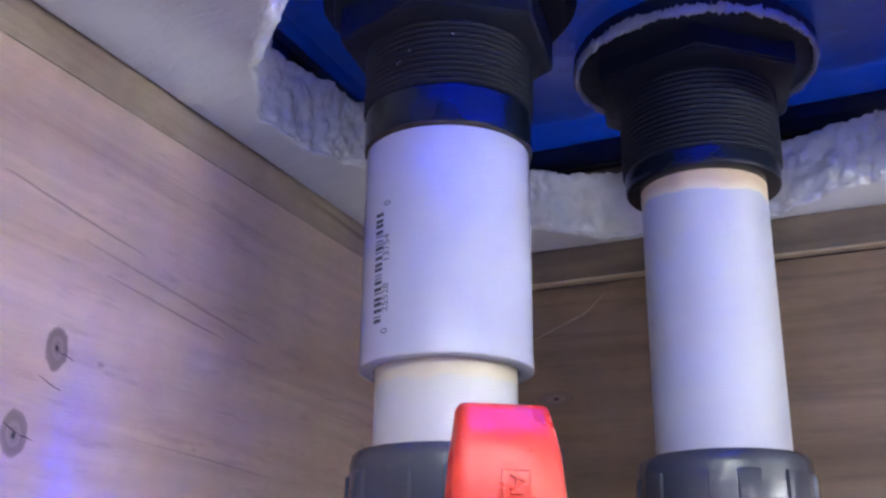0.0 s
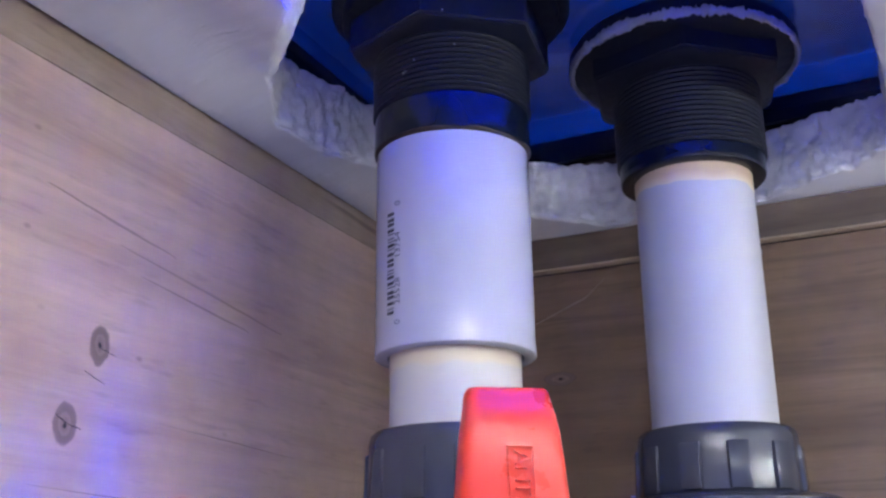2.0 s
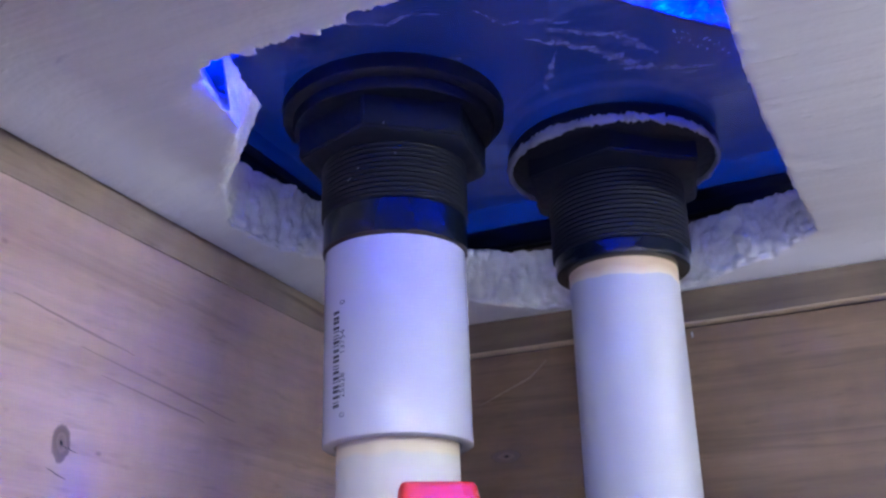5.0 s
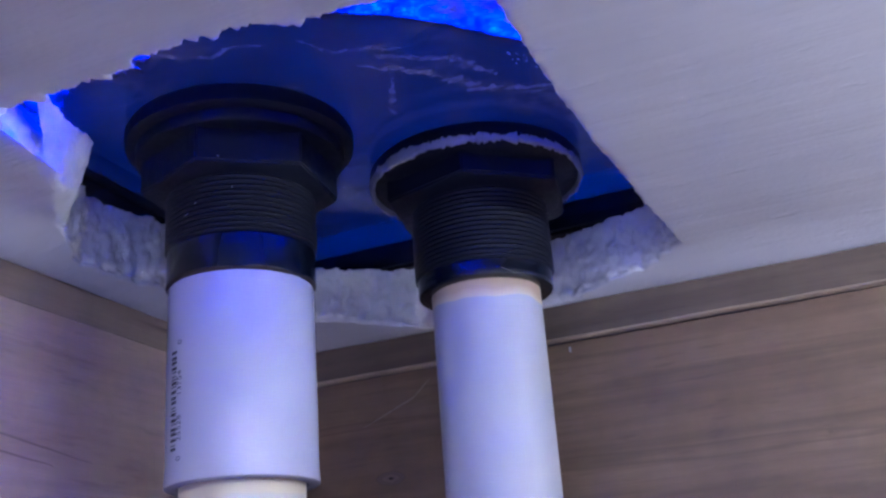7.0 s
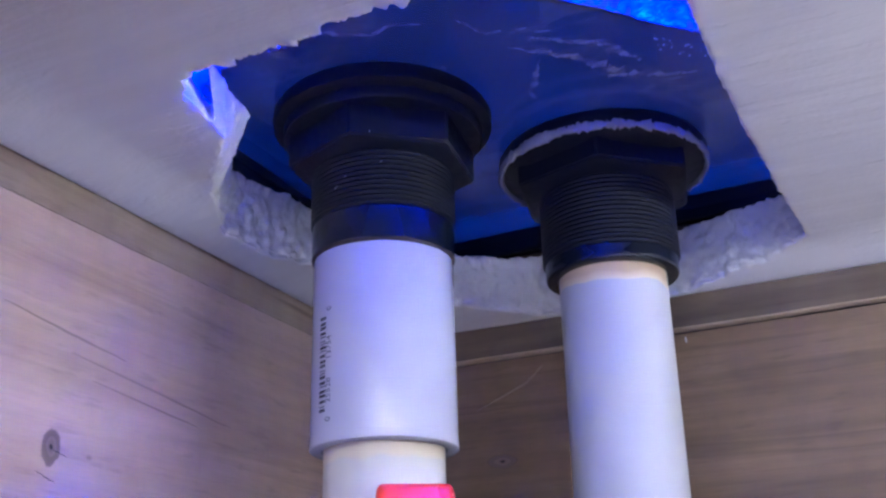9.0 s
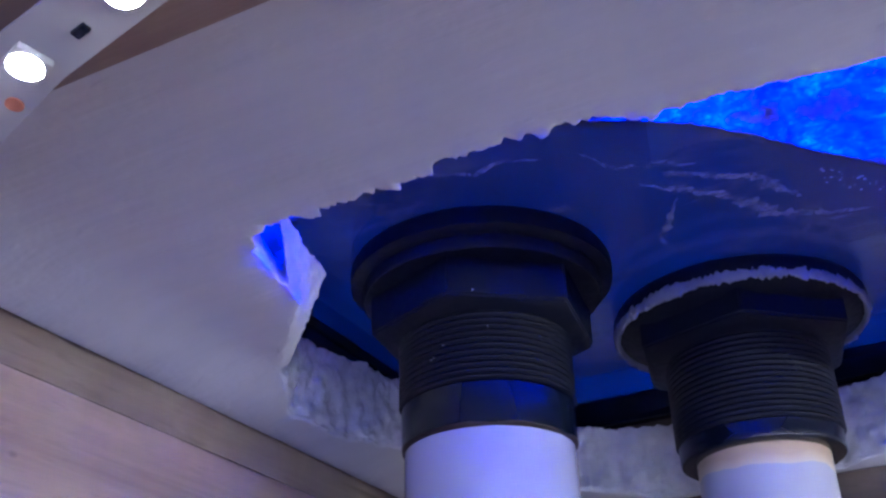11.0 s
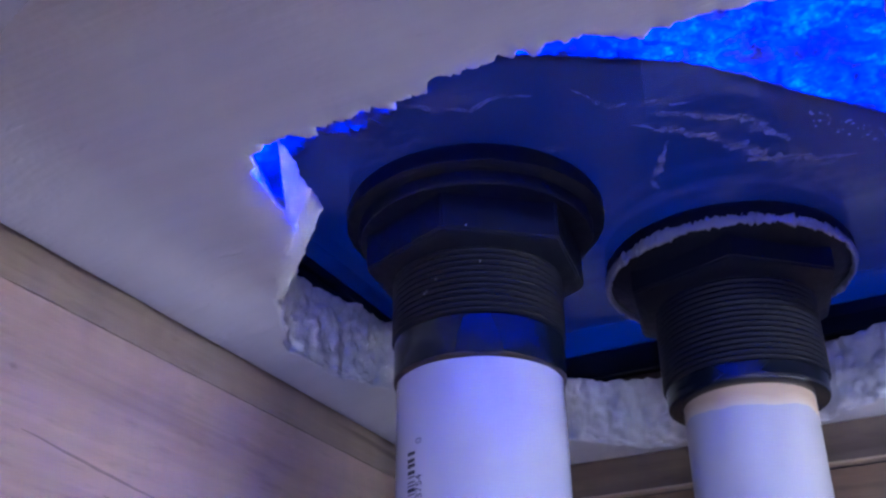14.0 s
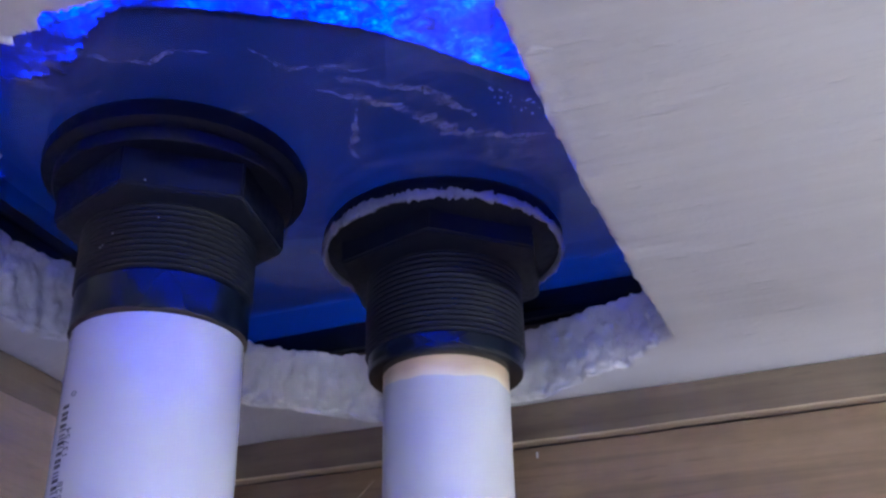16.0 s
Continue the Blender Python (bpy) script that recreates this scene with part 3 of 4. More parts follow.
tank_part("lid", box(LEFT, RIGHT, 0.006, BACK, 1.262, 1.27), BLACK_FLOOR)
for lim in ((LEFT + 0.0012, RIGHT, BACK - 0.011, BACK - 0.0042, FOAM_TOP + 0.003, GLASS_Z - 0.0003), (LEFT + 0.0008, LEFT + 0.0055, 0.0895, BACK - 0.0115, FOAM_TOP + 0.002, GLASS_Z - 0.0003)):
    tank_part("rim", box(*lim, 0.001), BLACK, "black plastic tank rim")

# dried water marks under the glass
MARKS = [[(-0.1267, 0.2083), (-0.1140, 0.2159), (-0.1019, 0.2247), (-0.0914, 0.2221), (-0.0821, 0.2271)],
         [(-0.0726, 0.2287), (-0.0669, 0.2413), (-0.0560, 0.2445), (-0.0454, 0.2511)],
         [(-0.0636, 0.2527), (-0.0532, 0.2613), (-0.0430, 0.2716), (-0.0329, 0.2887), (-0.0200, 0.2950), (-0.0056, 0.3002)],
         [(-0.0561, 0.2648), (-0.0626, 0.2769), (-0.0676, 0.2853), (-0.0672, 0.2945)],
         [(-0.0560, 0.2500), (-0.0420, 0.2597), (-0.0334, 0.2646)], [(-0.0345, 0.2627), (-0.0307, 0.2717), (-0.0252, 0.2818)]]


def mark_material():
    m, nt, b = mat("water_mark")
    v = coords(nt, (1, 1, 1))
    b.inputs["Base Color"].default_value = (0.62, 0.62, 0.70, 1)
    b.inputs["Roughness"].default_value = 0.8
    nt.links.new(ramp(nt, noise_of(nt, coords(nt, (0.6, 1, 1)), 230, 5, 0.75), [(0.38, (0.0,) * 3), (0.60, (0.60,) * 3)]), b.inputs["Alpha"])
    return m


MARK = mark_material()
for q, pts in enumerate(MARKS):
    bm = bmesh.new()
    prev = None
    steps = (len(pts) - 1) * 16
    for k in range(steps + 1):
        i = min(k // 16, len(pts) - 2)
        f = k / 16 - i
        (ax, ay), (bx, by) = pts[i], pts[i + 1]
        L = math.hypot(bx - ax, by - ay)
        side = 0.0016 * noise.noise(Vector((k * 0.16, q * 7, 0))) + 0.0007 * noise.noise(Vector((k * 0.5, q * 7, 3)))
        w = (0.0005 + 0.0013 * abs(noise.noise(Vector((k * 0.12, q * 5, 9)))) + (0.0042 if q in (2, 4, 5) else 0.0) * abs(noise.noise(Vector((k * 0.3, 4, q))))) * (0.3 + math.sin(math.pi * (k + 0.5) / (steps + 1)))
        px, py = ax + (bx - ax) * f, ay + (by - ay) * f
        ux, uy = -(by - ay) / L, (bx - ax) / L
        row = [bm.verts.new((px + ux * (side + d), py + uy * (side + d), z)) for d, z in ((-w, GLASS_Z - 0.00012), (w, GLASS_Z - 0.00012), (w, GLASS_Z - 0.00004), (-w, GLASS_Z - 0.00004))]
        if prev:
            for j in range(4):
                bm.faces.new((prev[j], prev[(j + 1) % 4], row[(j + 1) % 4], row[j]))
        prev = row
    ob = tank_part("water_mark", bm, MARK, "chalky dried water mark")

# ---- bulkhead fittings ----
AXIS_L, AXIS_R = (-0.1244, 0.2761), (-0.0604, 0.3485)


def thread_profile(r, z0, z1, pitch, depth):
    out, z = [], z0
    while z < z1 - pitch * 0.5:
        out += [(r - depth, z), (r - depth * 0.15, z + pitch * 0.32), (r, z + pitch * 0.5), (r - depth * 0.15, z + pitch * 0.68)]
        z += pitch
    return out + [(r - depth, z1)]


def hexagon(r, z0, z1, turn, chamfer):
    def ring(k, z):
        return [(k * math.cos(radians(turn + 60 * i)), k * math.sin(radians(turn + 60 * i)), z) for i in range(6)]
    bm = loft([ring(r - chamfer, z0), ring(r, z0 + chamfer * 0.7), ring(r, z1)])
    bmesh.ops.bevel(bm, geom=list(bm.edges), offset=0.0006, segments=2, affect="EDGES")
    return bm


fit_l = thing("bulkhead_fitting", (*AXIS_L, 0.6425), "black plastic bulkhead fitting with coarse thread and hex nut", "bulkhead fitting", "bulkhead fittings under the tank")
z0 = 0.6425
part("collar", lathe([(0.0215, -0.0036), (0.0253, -0.0036), (0.0257, -0.0032), (0.0258, -0.0020), (0.0258, 0.0086), (0.0250, 0.0094)]), BLACK, fit_l, "smooth glossy collar")
part("thread", lathe(thread_profile(0.0265, 0.0092, 0.0345, 0.0019, 0.0009), 96), MATTE, fit_l)
part("nut", hexagon(0.0352, 0.0302, 0.0450, -81.6, 0.0030), MATTE, fit_l, "hexagonal nut with chamfered corners")
part("washer", lathe([(0.0340, 0.0440), (0.0368, 0.0446), (0.0375, 0.0456), (0.0375, 0.0488), (0.036, 0.0495)]), MATTE, fit_l)
part("flange", lathe([(0.0365, 0.0486), (0.0398, 0.0490), (0.0412, 0.0502), (0.0414, 0.0545), (0.0405, 0.0562)]), MATTE, fit_l, "wide round flange against the glass")

fit_r = thing("bulkhead_fitting", (*AXIS_R, 0.6445), "black plastic bulkhead fitting with a crusty white sealant ring", "bulkhead fitting", "bulkhead fittings under the tank")
part("collar", lathe([(0.0216, 0.0), (0.0250, -0.0004), (0.0260, 0.0002), (0.0263, 0.0014), (0.0261, 0.0026), (0.0264, 0.0058), (0.0258, 0.0064)]), BLACK, fit_r, "short smooth collar")
part("thread", lathe(thread_profile(0.0272, 0.0062, 0.0380, 0.0019, 0.0008), 96), MATTE, fit_r)
part("nut", hexagon(0.0378, 0.0350, 0.0462, -77.4, 0.0030), MATTE, fit_r, "hexagonal nut")
part("flange", lathe([(0.0350, 0.0440), (0.0395, 0.0462), (0.0424, 0.0482), (0.0428, 0.0520), (0.0415, 0.0542)]), MATTE, fit_r, "wide round flange against the glass")
bm = bmesh.new()
seg = 420
prev = None
for i in range(seg + 1):
    a = 2 * math.pi * (i % seg) / seg
    k = 0.78 + 0.45 * noise.noise(Vector((math.cos(a) * 7, math.sin(a) * 7, 0))) + 0.45 * noise.noise(Vector((math.cos(a) * 31, math.sin(a) * 31, 3))) + 0.12 * noise.noise(Vector((math.cos(a) * 90, math.sin(a) * 90, 8)))
    k = max(0.25, k)
    ring = []
    for q in range(12):
        b = 2 * math.pi * q / 12
        lump = noise.noise(Vector((math.cos(a) * 52, math.sin(a) * 52, math.sin(b) * 2.4)))
        r, z = 0.0420 + (0.0011 * k + 0.0009 * lump) * math.cos(b), 0.0474 + 0.0025 * k * math.sin(b) + 0.0008 * noise.noise(Vector((a * 60, math.sin(b) * 1.5, 5)))
        ring.append(bm.verts.new((r * math.cos(a), r * math.sin(a), z)))
    if prev:
        for q in range(12):
            bm.faces.new((prev[q], prev[(q + 1) % 12], ring[(q + 1) % 12], ring[q]))
    prev = ring
part("sealant_ring", bm, CRUST, fit_r, "crusty white sealant ring", smooth=70)

# ---- pipes and the coupling ----
coupling = thing("pipe_coupling", (*AXIS_L, 0.5730), "glossy white PVC coupling with a printed barcode", "pipe coupling")
part("sleeve", lathe([(0.0207, -0.0007), (0.0212, -0.0022), (0.0247, -0.0022), (0.0253, -0.0018), (0.0254, -0.0010), (0.0252, 0.0030), (0.0252, 0.030), (0.0251, 0.0650), (0.0247, 0.0657), (0.0215, 0.0657)], 128), WHITE_COUPLING, coupling)
part("cement_line", lathe([(0.0240, 0.0650), (0.0250, 0.0652), (0.0256, 0.0658), (0.0257, 0.0664), (0.0250, 0.0672)], 160, wobble=0.022), plastic("cement", (0.022, 0.013, 0.012), 0.5, 0.5, (0.06, 0.035, 0.03)), coupling, "dark smeared cement line")
bars = "1101001100110110010110011010100110110011001011010100101100110110011"
BAR0, BAR1 = 0.0084, 0.0410
runs, i = [], 0
while i < len(bars):
    if bars[i] == "1":
        j = i
        while j < len(bars) and bars[j] == "1":
            j += 1
        runs.append((i, j))
        i = j
    i += 1
for a, b in runs:
    bm = bmesh.new()
    za, zb = BAR0 + (BAR1 - BAR0) * a / len(bars), BAR0 + (BAR1 - BAR0) * b / len(bars)
    cols = []
    for k in range(4):
        ang = radians(-119.5 + 7.2 * k / 3)
        cols.append([bm.verts.new((r * math.cos(ang), r * math.sin(ang), z)) for r, z in ((0.02515, za), (0.02532, za), (0.02532, zb), (0.02515, zb))])
    for p, q in zip(cols, cols[1:]):
        for k in range(4):
            bm.faces.new((p[k], p[(k + 1) % 4], q[(k + 1) % 4], q[k]))
    bm.faces.new(cols[0])
    bm.faces.new(cols[-1][::-1])
    part("barcode_bar", bm, INK if b - a > 1 else PALE_INK, coupling)
ang = -108.5
for text, z in (("0", 0.0048), ("25528", 0.0110), ("13754", 0.0256), ("0", 0.0427)):
    m = pose(0.02525 * math.cos(radians(ang)), 0.02525 * math.sin(radians(ang)), z, 0, 0, ang) @ pose(0, 0, 0, 90, 0, 90) @ pose(0, 0, 0, 0, 0, 90)
    lettering("printed_digits", text, 0.0034, m, PALE_INK, coupling, 0.00006)

pipe = part("pipe", lathe([(0.0192, -0.5446), (0.0206, -0.5446), (0.0206, 0.0), (0.0206, 0.030), (0.0192, 0.030)], 96), PIPE_LEFT)
pipe.location = (*AXIS_L, 0.5450)
tagged(pipe, "cream white PVC pipe between coupling and valve", "pipe", "drain pipes")
pipe = part("pipe", lathe([(0.0192, -0.5446), (0.0212, -0.5446), (0.0212, 0.104), (0.0192, 0.104)], 96), PIPE_RIGHT)
pipe.location = (*AXIS_R, 0.5450)
tagged(pipe, "white PVC pipe with a tan cement stain at its top", "pipe", "drain pipes")

# ---- ball valves ----


def ball_valve(axis, top, turn, label):
    v = thing("ball_valve", (*axis, top), label, "ball valve", "grey ball valves")
    nut = part("union_nut", lathe([(0.0212, -0.0006), (0.0226, 0.0), (0.0252, -0.0003), (0.0263, -0.0014), (0.0268, -0.0040), (0.0272, -0.0215), (0.0262, -0.0225), (0.0212, -0.0225)], 96), GREY_PVC, v, "ribbed grey union nut")
    for k in range(11):
        a = radians(turn + 360 / 11 * k)
        bm = box(0.0255, 0.0282, -0.0036, 0.0036, -0.0215, -0.0062, 0.0010)
        for vert in bm.verts:
            vert.co.x -= max(0.0, (vert.co.z + 0.0085) * 0.35) if vert.co.x > 0.027 else 0.0
        bmesh.ops.rotate(bm, verts=bm.verts, cent=(0, 0, 0), matrix=Matrix.Rotation(a, 3, "Z"))
        part("grip_rib", bm, GREY_PVC, nut)
    part("body", lathe([(0.0300, -0.0228), (0.0370, -0.0232), (0.0405, -0.0250), (0.0415, -0.0290), (0.0412, -0.0500), (0.0390, -0.0640), (0.0412, -0.0780), (0.0410, -0.0980), (0.0370, -0.1030), (0.0300, -0.1034)], 96), GREY_PVC, v, "glossy dark grey valve body")
    part("lower_nut", lathe([(0.0212, -0.1036), (0.0272, -0.1038), (0.0272, -0.1250), (0.0212, -0.1262)], 96), GREY_PVC, v)
    return v


valve = ball_valve(AXIS_L, 0.5478, 6, "dark grey plastic ball valve with a red lever handle")
ball_valve(AXIS_R, 0.5532, -65.0, "dark grey plastic ball valve below a white pipe")

# red handle
STEM = radians(-57)
U, W = Vector((math.cos(STEM), math.sin(STEM), 0)), Vector((-math.sin(STEM), math.cos(STEM), 0))
BASE = Vector((*AXIS_L, 0.5478))


def handle_ring(z, width, back, front, corner, shift=0.0):
    pts = []
    for cxs, cys, a0 in ((1, 1, 0), (-1, 1, 90), (-1, -1, 180), (1, -1, 270)):
        hw, hd = width / 2 - corner, (front - back) / 2 - corner
        for k in range(6):
            a = radians(a0 + 90 * k / 5)
            l, d = cxs * hw + corner * math.cos(a), (front + back) / 2 + cys * hd + corner * math.sin(a)
            p = BASE + W * (l + shift) + U * d
            pts.append((p.x - BASE.x, p.y - BASE.y, z - BASE.z))
    return pts


HS = 0.0031
rings = [handle_ring(*r, shift=HS) for r in (
    (0.5494, 0.0178, 0.0612, 0.0655, 0.0012), (0.5491, 0.0196, 0.0604, 0.0672, 0.0020), (0.5482, 0.0208, 0.0600, 0.0684, 0.0026), (0.5465, 0.0214, 0.0598, 0.0694, 0.0030),
    (0.5436, 0.0220, 0.0598, 0.0711, 0.0031), (0.5424, 0.0224, 0.0597, 0.0718, 0.0031), (0.5408, 0.0228, 0.0597, 0.0724, 0.0031), (0.5380, 0.0237, 0.0597, 0.0731, 0.0031), (0.5300, 0.0250, 0.0592, 0.0742, 0.0031), (0.5150, 0.0275, 0.0585, 0.0752, 0.0031),
    (0.4950, 0.0300, 0.0575, 0.0752, 0.0031), (0.4700, 0.0305, 0.0575, 0.0752, 0.0031), (0.4640, 0.0290, 0.0590, 0.0740, 0.0031))]
handle = part("handle", loft(rings), RED, valve, "glossy red plastic lever handle", smooth=50)
bm = lathe([(0.011, 0.038), (0.011, 0.0595)], 32)
bmesh.ops.transform(bm, verts=bm.verts, matrix=Matrix.Translation((0, 0, -0.06)) @ Matrix.Rotation(STEM, 4, "Z") @ Matrix.Rotation(radians(90), 4, "Y"))
part("stem", bm, RED, valve)
FW, FZ0, FZ1, FC = 0.0066, 0.5050, 0.5340, 0.0012 + HS
UP = (Vector((0, 0, 1)) - U * 0.0667).normalized()
OUT = W.cross(UP)
FACE = Matrix(((W.x, UP.x, OUT.x, 0), (W.y, UP.y, OUT.y, 0), (W.z, UP.z, OUT.z, 0), (0, 0, 0, 1)))


def on_face(l, z):
    d = 0.0742 + (0.5300 - z) * (0.0667 if z < 0.53 else 0.1375)
    p = W * l + U * d
    return Matrix.Translation((p.x, p.y, z - BASE.z)) @ FACE


for l0, l1, za, zb in ((FC - FW / 2, FC + FW / 2, FZ1 - 0.0005, FZ1), (FC - FW / 2, FC - FW / 2 + 0.0005, FZ0, FZ1), (FC + FW / 2 - 0.0005, FC + FW / 2, FZ0, FZ1)):
    bm = box((l0 - l1) / 2, (l1 - l0) / 2, (za - zb) / 2, (zb - za) / 2, -0.0006, 0.0004, 0.0001)
    ob = part("label_frame", bm, RED, handle)
    ob.matrix_basis = on_face((l0 + l1) / 2, (za + zb) / 2)
z = FZ1 - 0.0012
for letter, step in zip("ANTIB", (0.0036, 0.0038, 0.0033, 0.0017, 0.0034)):
    lettering("raised_letter", letter, 0.0054, on_face(FC, z) @ pose(0, 0, 0.0008, 0, 0, -90), RED, handle, 0.0005)
    z -= step

# white fleck on the valve body
bm = bmesh.new()
bmesh.ops.create_icosphere(bm, subdivisions=2, radius=0.0011)
for vert in bm.verts:
    vert.co *= 1 + 0.3 * noise.noise(vert.co * 900)
fleck = part("plastic_crumb", bm, WHITE_COUPLING)
fleck.location = (-0.0868, 0.3350, 0.5312)
tagged(fleck, "white plastic crumb lying on the valve body", "crumb")

# ---- light strip ----
strip = thing("led_strip", (-0.06, 0.072, 0.6365), "white self-adhesive LED strip peeling off the timber rail", "light strip")
KNOTS = [(-0.187, 0.106, 0.628), (-0.128, 0.085, 0.627), (-0.1115, 0.079, 0.629), (-0.095, 0.074, 0.630), (-0.075, 0.072, 0.6335), (-0.0565, 0.0715, 0.6365), (-0.0385, 0.0720, 0.6372), (0.0, 0.0720, 0.6368), (0.09, 0.0740, 0.6360), (0.26, 0.0760, 0.6350)]
TWIST = [-14, -12, -10, -6, 0, 4, 6, 24, 42, 46]


def strip_at(x):
    for (a, b, ta, tb) in zip(KNOTS, KNOTS[1:], TWIST, TWIST[1:]):
        if a[0] <= x <= b[0]:
            f = (x - a[0]) / (b[0] - a[0])
            s = f * f * (3 - 2 * f) if b[0] - a[0] < 0.03 else f
            p = Vector((x, a[1] + (b[1] - a[1]) * f, a[2] + (b[2] - a[2]) * f))
            d = (Vector(b) - Vector(a)).normalized()
            tw = radians(ta + (tb - ta) * f)
            side = Matrix.Rotation(tw, 3, d) @ Vector((-d.y, d.x, 0)).normalized()
            return p, d, side, side.cross(d)
    return None


bm = bmesh.new()
rows = []
x = KNOTS[0][0]
while x <= 0.255:
    p, d, side, nrm = strip_at(x)
    rows.append([bm.verts.new(p + side * w + nrm * h) for w, h in ((-0.0050, 0), (0.0050, 0), (0.0050, -0.0005), (-0.0050, -0.0005))])
    x += 0.003
for a, b in zip(rows, rows[1:]):
    for k in range(4):
        bm.faces.new((a[k], a[(k + 1) % 4], b[(k + 1) % 4], b[k]))
bm.faces.new(rows[0])
bm.faces.new(rows[-1])
SO = Vector((0.06, -0.072, -0.6365))
part("tape", bm, STRIP_WHITE, strip, "white flexible tape", loc=SO)


def mount(ob, x, w=0.0, h=0.0):
    p, d, side, nrm = strip_at(x)
    q = p + side * w - nrm * (-h)
    ob.matrix_basis = Matrix(((d.x, side.x, nrm.x, q.x - 0.06 * -1), (d.y, side.y, nrm.y, q.y - 0.072), (d.z, side.z, nrm.z, q.z - 0.6365), (0, 0, 0, 1)))


xs = [-0.163 + 0.0178 * k for k in range(23)]
shift = -0.0420 - min(xs, key=lambda q: abs(q + 0.0420))
count = 0
for k, x in enumerate(xs):
    x += shift
    ob = part("led_chip", box(-0.0026, 0.0026, -0.0026, 0.0026, 0, 0.0012, 0.0003), STRIP_WHITE, strip)
    mount(ob, x, 0, 0.0)
    lit = part("lens", lathe([(0.0024, 0.00110), (0.0024, 0.00124), (0.0021, 0.00132)], 24), LED_LIT, ob, "glowing warm white")
    if k % 3 == 1:
        for w in (-0.0027, 0.0027):
            pad = part("solder_pad", lathe([(0.0013, 0.0), (0.0013, 0.0003), (0.0010, 0.0004)], 20), COPPER, strip, "copper solder pad")
            mount(pad, x - 0.0089 + (0.0006 if w > 0 else -0.0006), w, 0.0)
    else:
        res = part("resistor", box(-0.0012, 0.0012, -0.0007, 0.0007, 0, 0.0006, 0.0001), BLACK, strip, "tiny resistor")
        mount(res, x - 0.0089, 0.001, 0.0)

# a second, unseen strip added on the right to light foam, pipes and back wall
fill_strip = thing("led_strip", (0.31, 0.09, 0.606), "unseen LED strip added to light the right side and back wall", "light strip")
TILT = Matrix.Rotation(radians(125), 4, "Y")
tape = part("tape", box(-0.0045, 0.0045, 0.0, 0.305, -0.0005, 0.0, 0.0001), STRIP_WHITE, fill_strip)
tape.matrix_basis = TILT
for k in range(32):
    chip = part("led_chip", box(-0.0026, 0.0026, -0.0026, 0.0026, 0, 0.0012, 0.0003), STRIP_WHITE, fill_strip)
    chip.matrix_basis = TILT @ Matrix.Translation((0, 0.008 + 0.0093 * k, 0)) @ Matrix.Rotation(math.pi, 4, "Y") @ Matrix.Translation((0, 0, 0.0004))
    part("lens", lathe([(0.0024, 0.00110), (0.0024, 0.00124), (0.0021, 0.00132)], 24), LED_LIT, chip, "glowing white")

# small scar and a pale nick on the back wall
bm = bmesh.new()
prev = None
for k in range(25):
    f = k / 24
    x, z = -0.150 + 0.034 * f, 0.6160 + 0.0135 * f + (0.004 * max(0, f - 0.75) / 0.25)
    w = 0.00035 * math.sin(math.pi * f) + 0.0001
    ring = [bm.verts.new((x, BACK - h, z + s)) for s, h in ((-w, 0.0002), (0, 0.0006), (w, 0.0002), (0, -0.0004))]
    if prev:
        for q in range(4):
            bm.faces.new((prev[q], prev[(q + 1) % 4], ring[(q + 1) % 4], ring[q]))
    prev = ring
tagged(part("splinter", bm, TRIM_LEFT), "thin raised splinter on the back wall", "splinter")
bm = box(-0.0004, 0.0004, -0.0005, 0.0003, -0.0012, 0.0012, 0.0002)
nick = part("paint_fleck", bm, WHITE_COUPLING)
nick.location = (-0.0482, BACK - 0.0002, 0.6355)
tagged(nick, "tiny white fleck on the back wall", "fleck")


# splits in and beside the knots of the left wall, and a few grain cracks
SPLIT = plastic("dark_split", (0.035, 0.022, 0.018), 0.9)
west = bpy.data.objects["wall_west"]


GRAIN = plastic("grain_line", (0.34, 0.245, 0.195), 0.9)


def split(points, width, material, wall_x=LEFT):
    bm = bmesh.new()
    prev = None
    n = len(points)
    for i, (y, z) in enumerate(points):
        w = width * (0.25 + math.sin(math.pi * (i + 0.3) / n))
        ring = [bm.verts.new((wall_x + h, y, z + d)) for d, h in ((-w, 0.00003), (0, 0.00012), (w, 0.00003), (0, -0.0004))]
        if prev:
            for q in range(4):
                bm.faces.new((prev[q], prev[(q + 1) % 4], ring[(q + 1) % 4], ring[q]))
        prev = ring
    part("split", bm, material, west)


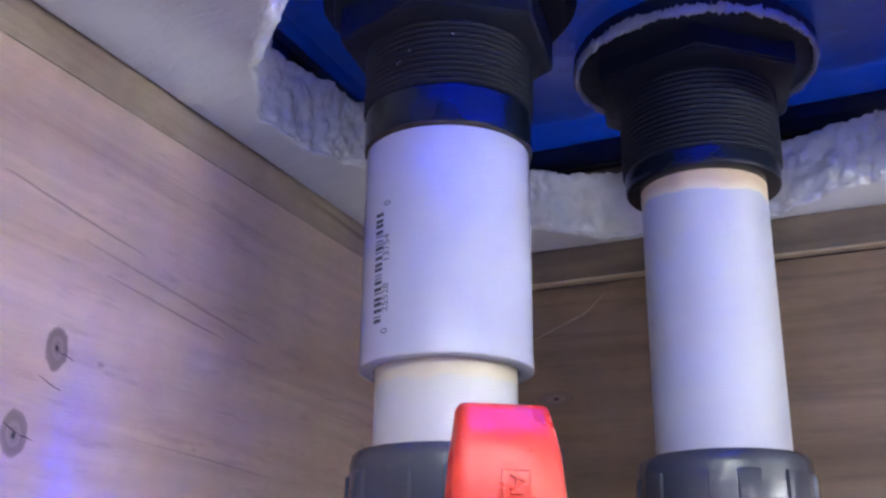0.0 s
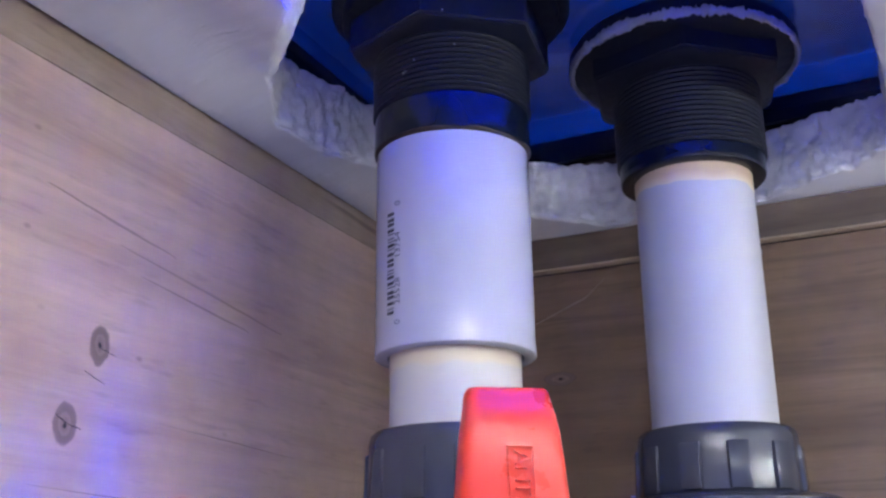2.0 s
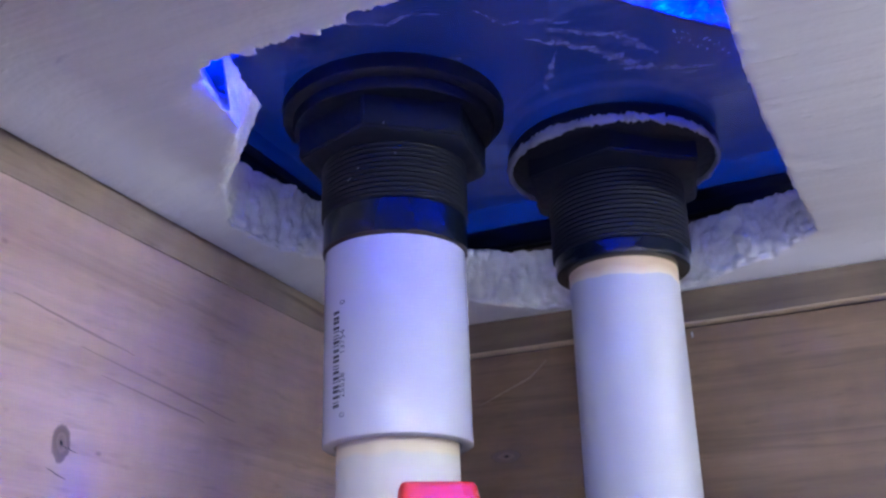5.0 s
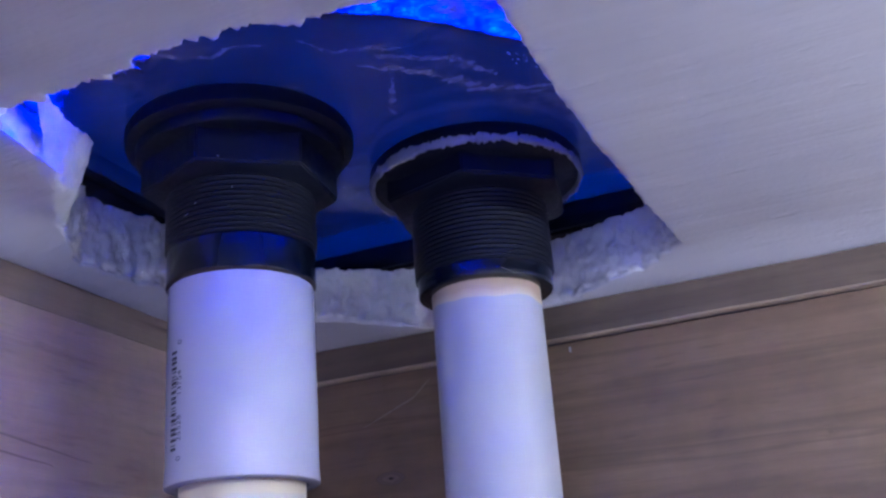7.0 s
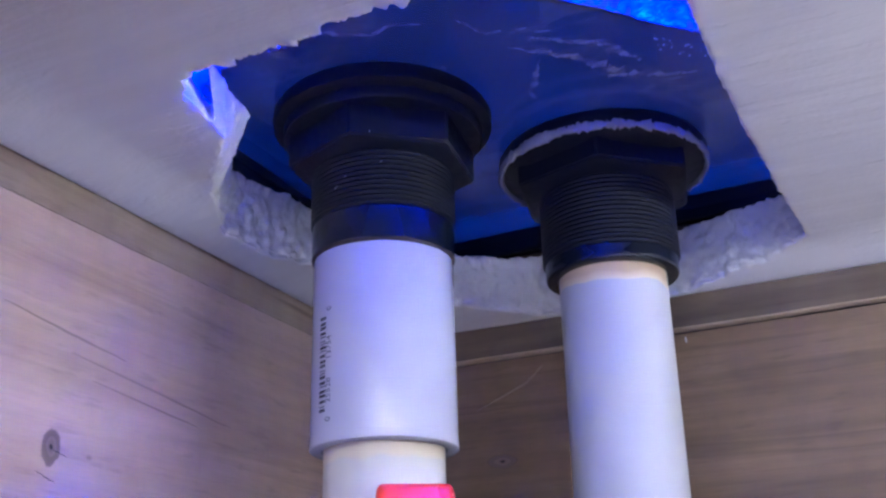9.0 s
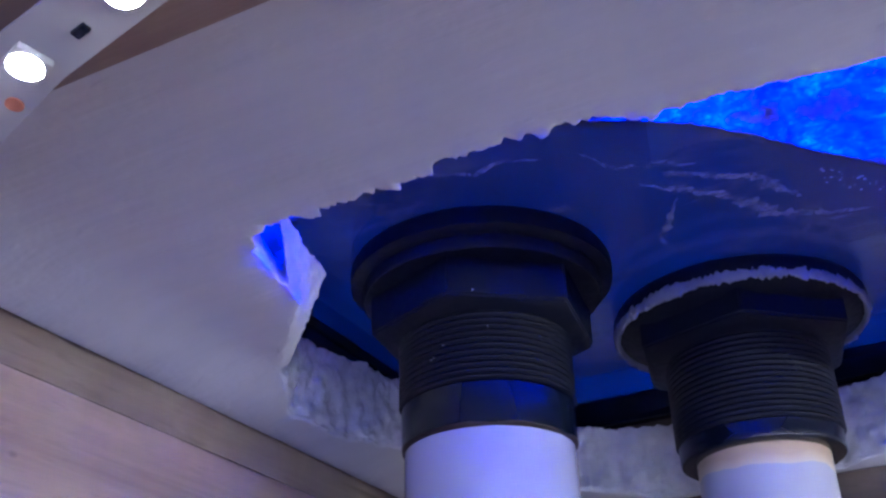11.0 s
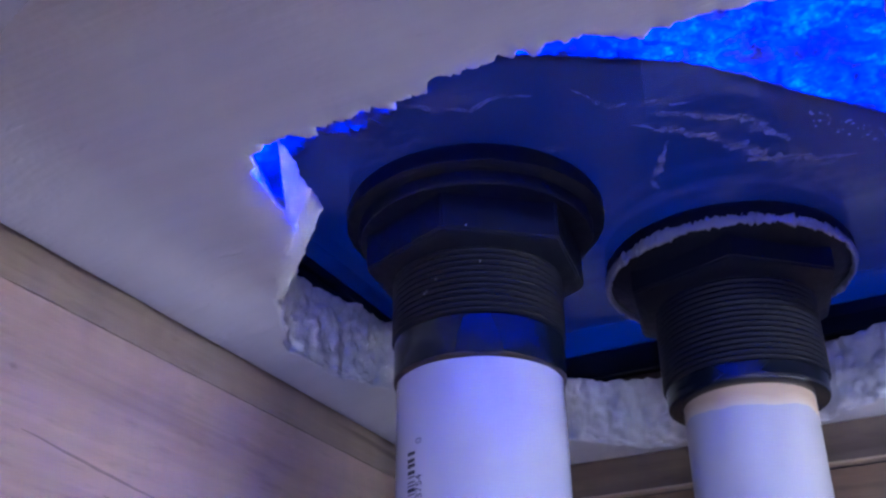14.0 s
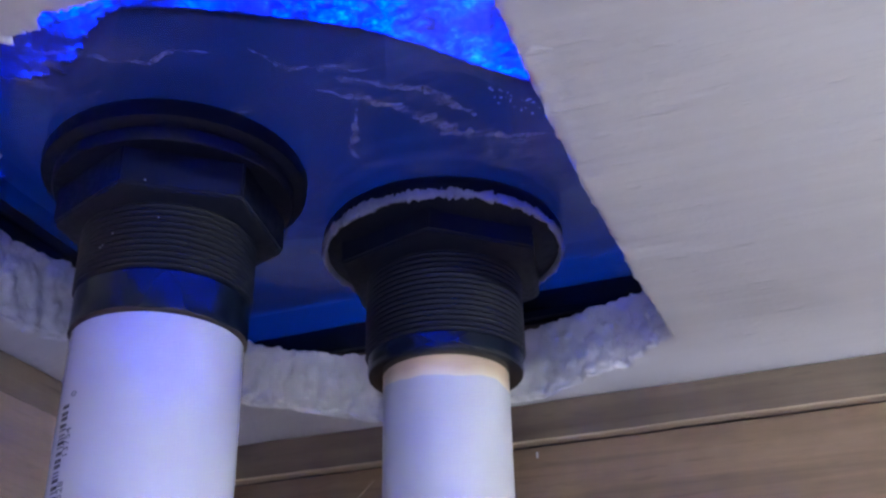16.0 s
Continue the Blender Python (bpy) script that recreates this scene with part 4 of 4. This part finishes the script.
def grain_split(y0, z0, y1, z1, width, seed, material=SPLIT):
    pts = []
    for k in range(13):
        f = k / 12
        pts.append((y0 + (y1 - y0) * f, z0 + (z1 - z0) * f + 0.0004 * noise.noise(Vector((f * 5, seed, 0)))))
    split(pts, width, material)


grain_split(0.2000, 0.5676, 0.2075, 0.5660, 0.00012, 1)
grain_split(0.1955, 0.5600, 0.2035, 0.5575, 0.00012, 2)
grain_split(0.1868, 0.5468, 0.1912, 0.5448, 0.00016, 3)
grain_split(0.1912, 0.5448, 0.1965, 0.5440, 0.00012, 4)
grain_split(0.1755, 0.6080, 0.2300, 0.6020, 0.00032, 5, GRAIN)
grain_split(0.2050, 0.5990, 0.2900, 0.5905, 0.00032, 6, GRAIN)
grain_split(0.2150, 0.5920, 0.2700, 0.5870, 0.00030, 7, GRAIN)
grain_split(0.1800, 0.5280, 0.2400, 0.5265, 0.00015, 8, GRAIN)
grain_split(0.2280, 0.5500, 0.3000, 0.5480, 0.00014, 9, GRAIN)


# droplets under the tank glass
bm = bmesh.new()
rng = random.Random(4)
for k in range(46):
    f = rng.random()
    x = -0.018 + 0.022 * f
    y = 0.2690 + 0.0235 * f + rng.uniform(-0.001, 0.009)
    r = rng.uniform(0.00014, 0.00042)
    made_verts = bmesh.ops.create_icosphere(bm, subdivisions=1, radius=r)["verts"]
    for vert in made_verts:
        vert.co = Vector((vert.co.x * 1.5 + x, vert.co.y + y, vert.co.z * 0.5 + GLASS_Z - 0.0001))
drops = part("water_droplets", bm, plastic("droplet", (0.55, 0.58, 0.70), 0.12))
tagged(drops, "tiny dried water droplets on the tank glass", "droplets", kind="stuff")

# pale grit on the left fitting's thread
for ang, z in ((-92, 0.6632), (-99, 0.6602), (-101, 0.6597), (-63, 0.6672), (-70, 0.6760)):
    bm = bmesh.new()
    bmesh.ops.create_icosphere(bm, subdivisions=1, radius=0.00032)
    grit = part("grit", bm, WHITE_COUPLING, fit_l)
    rr = 0.0264 if z < 0.67 else 0.0325
    grit.location = (rr * math.cos(radians(ang)), rr * math.sin(radians(ang)), z - 0.6425)
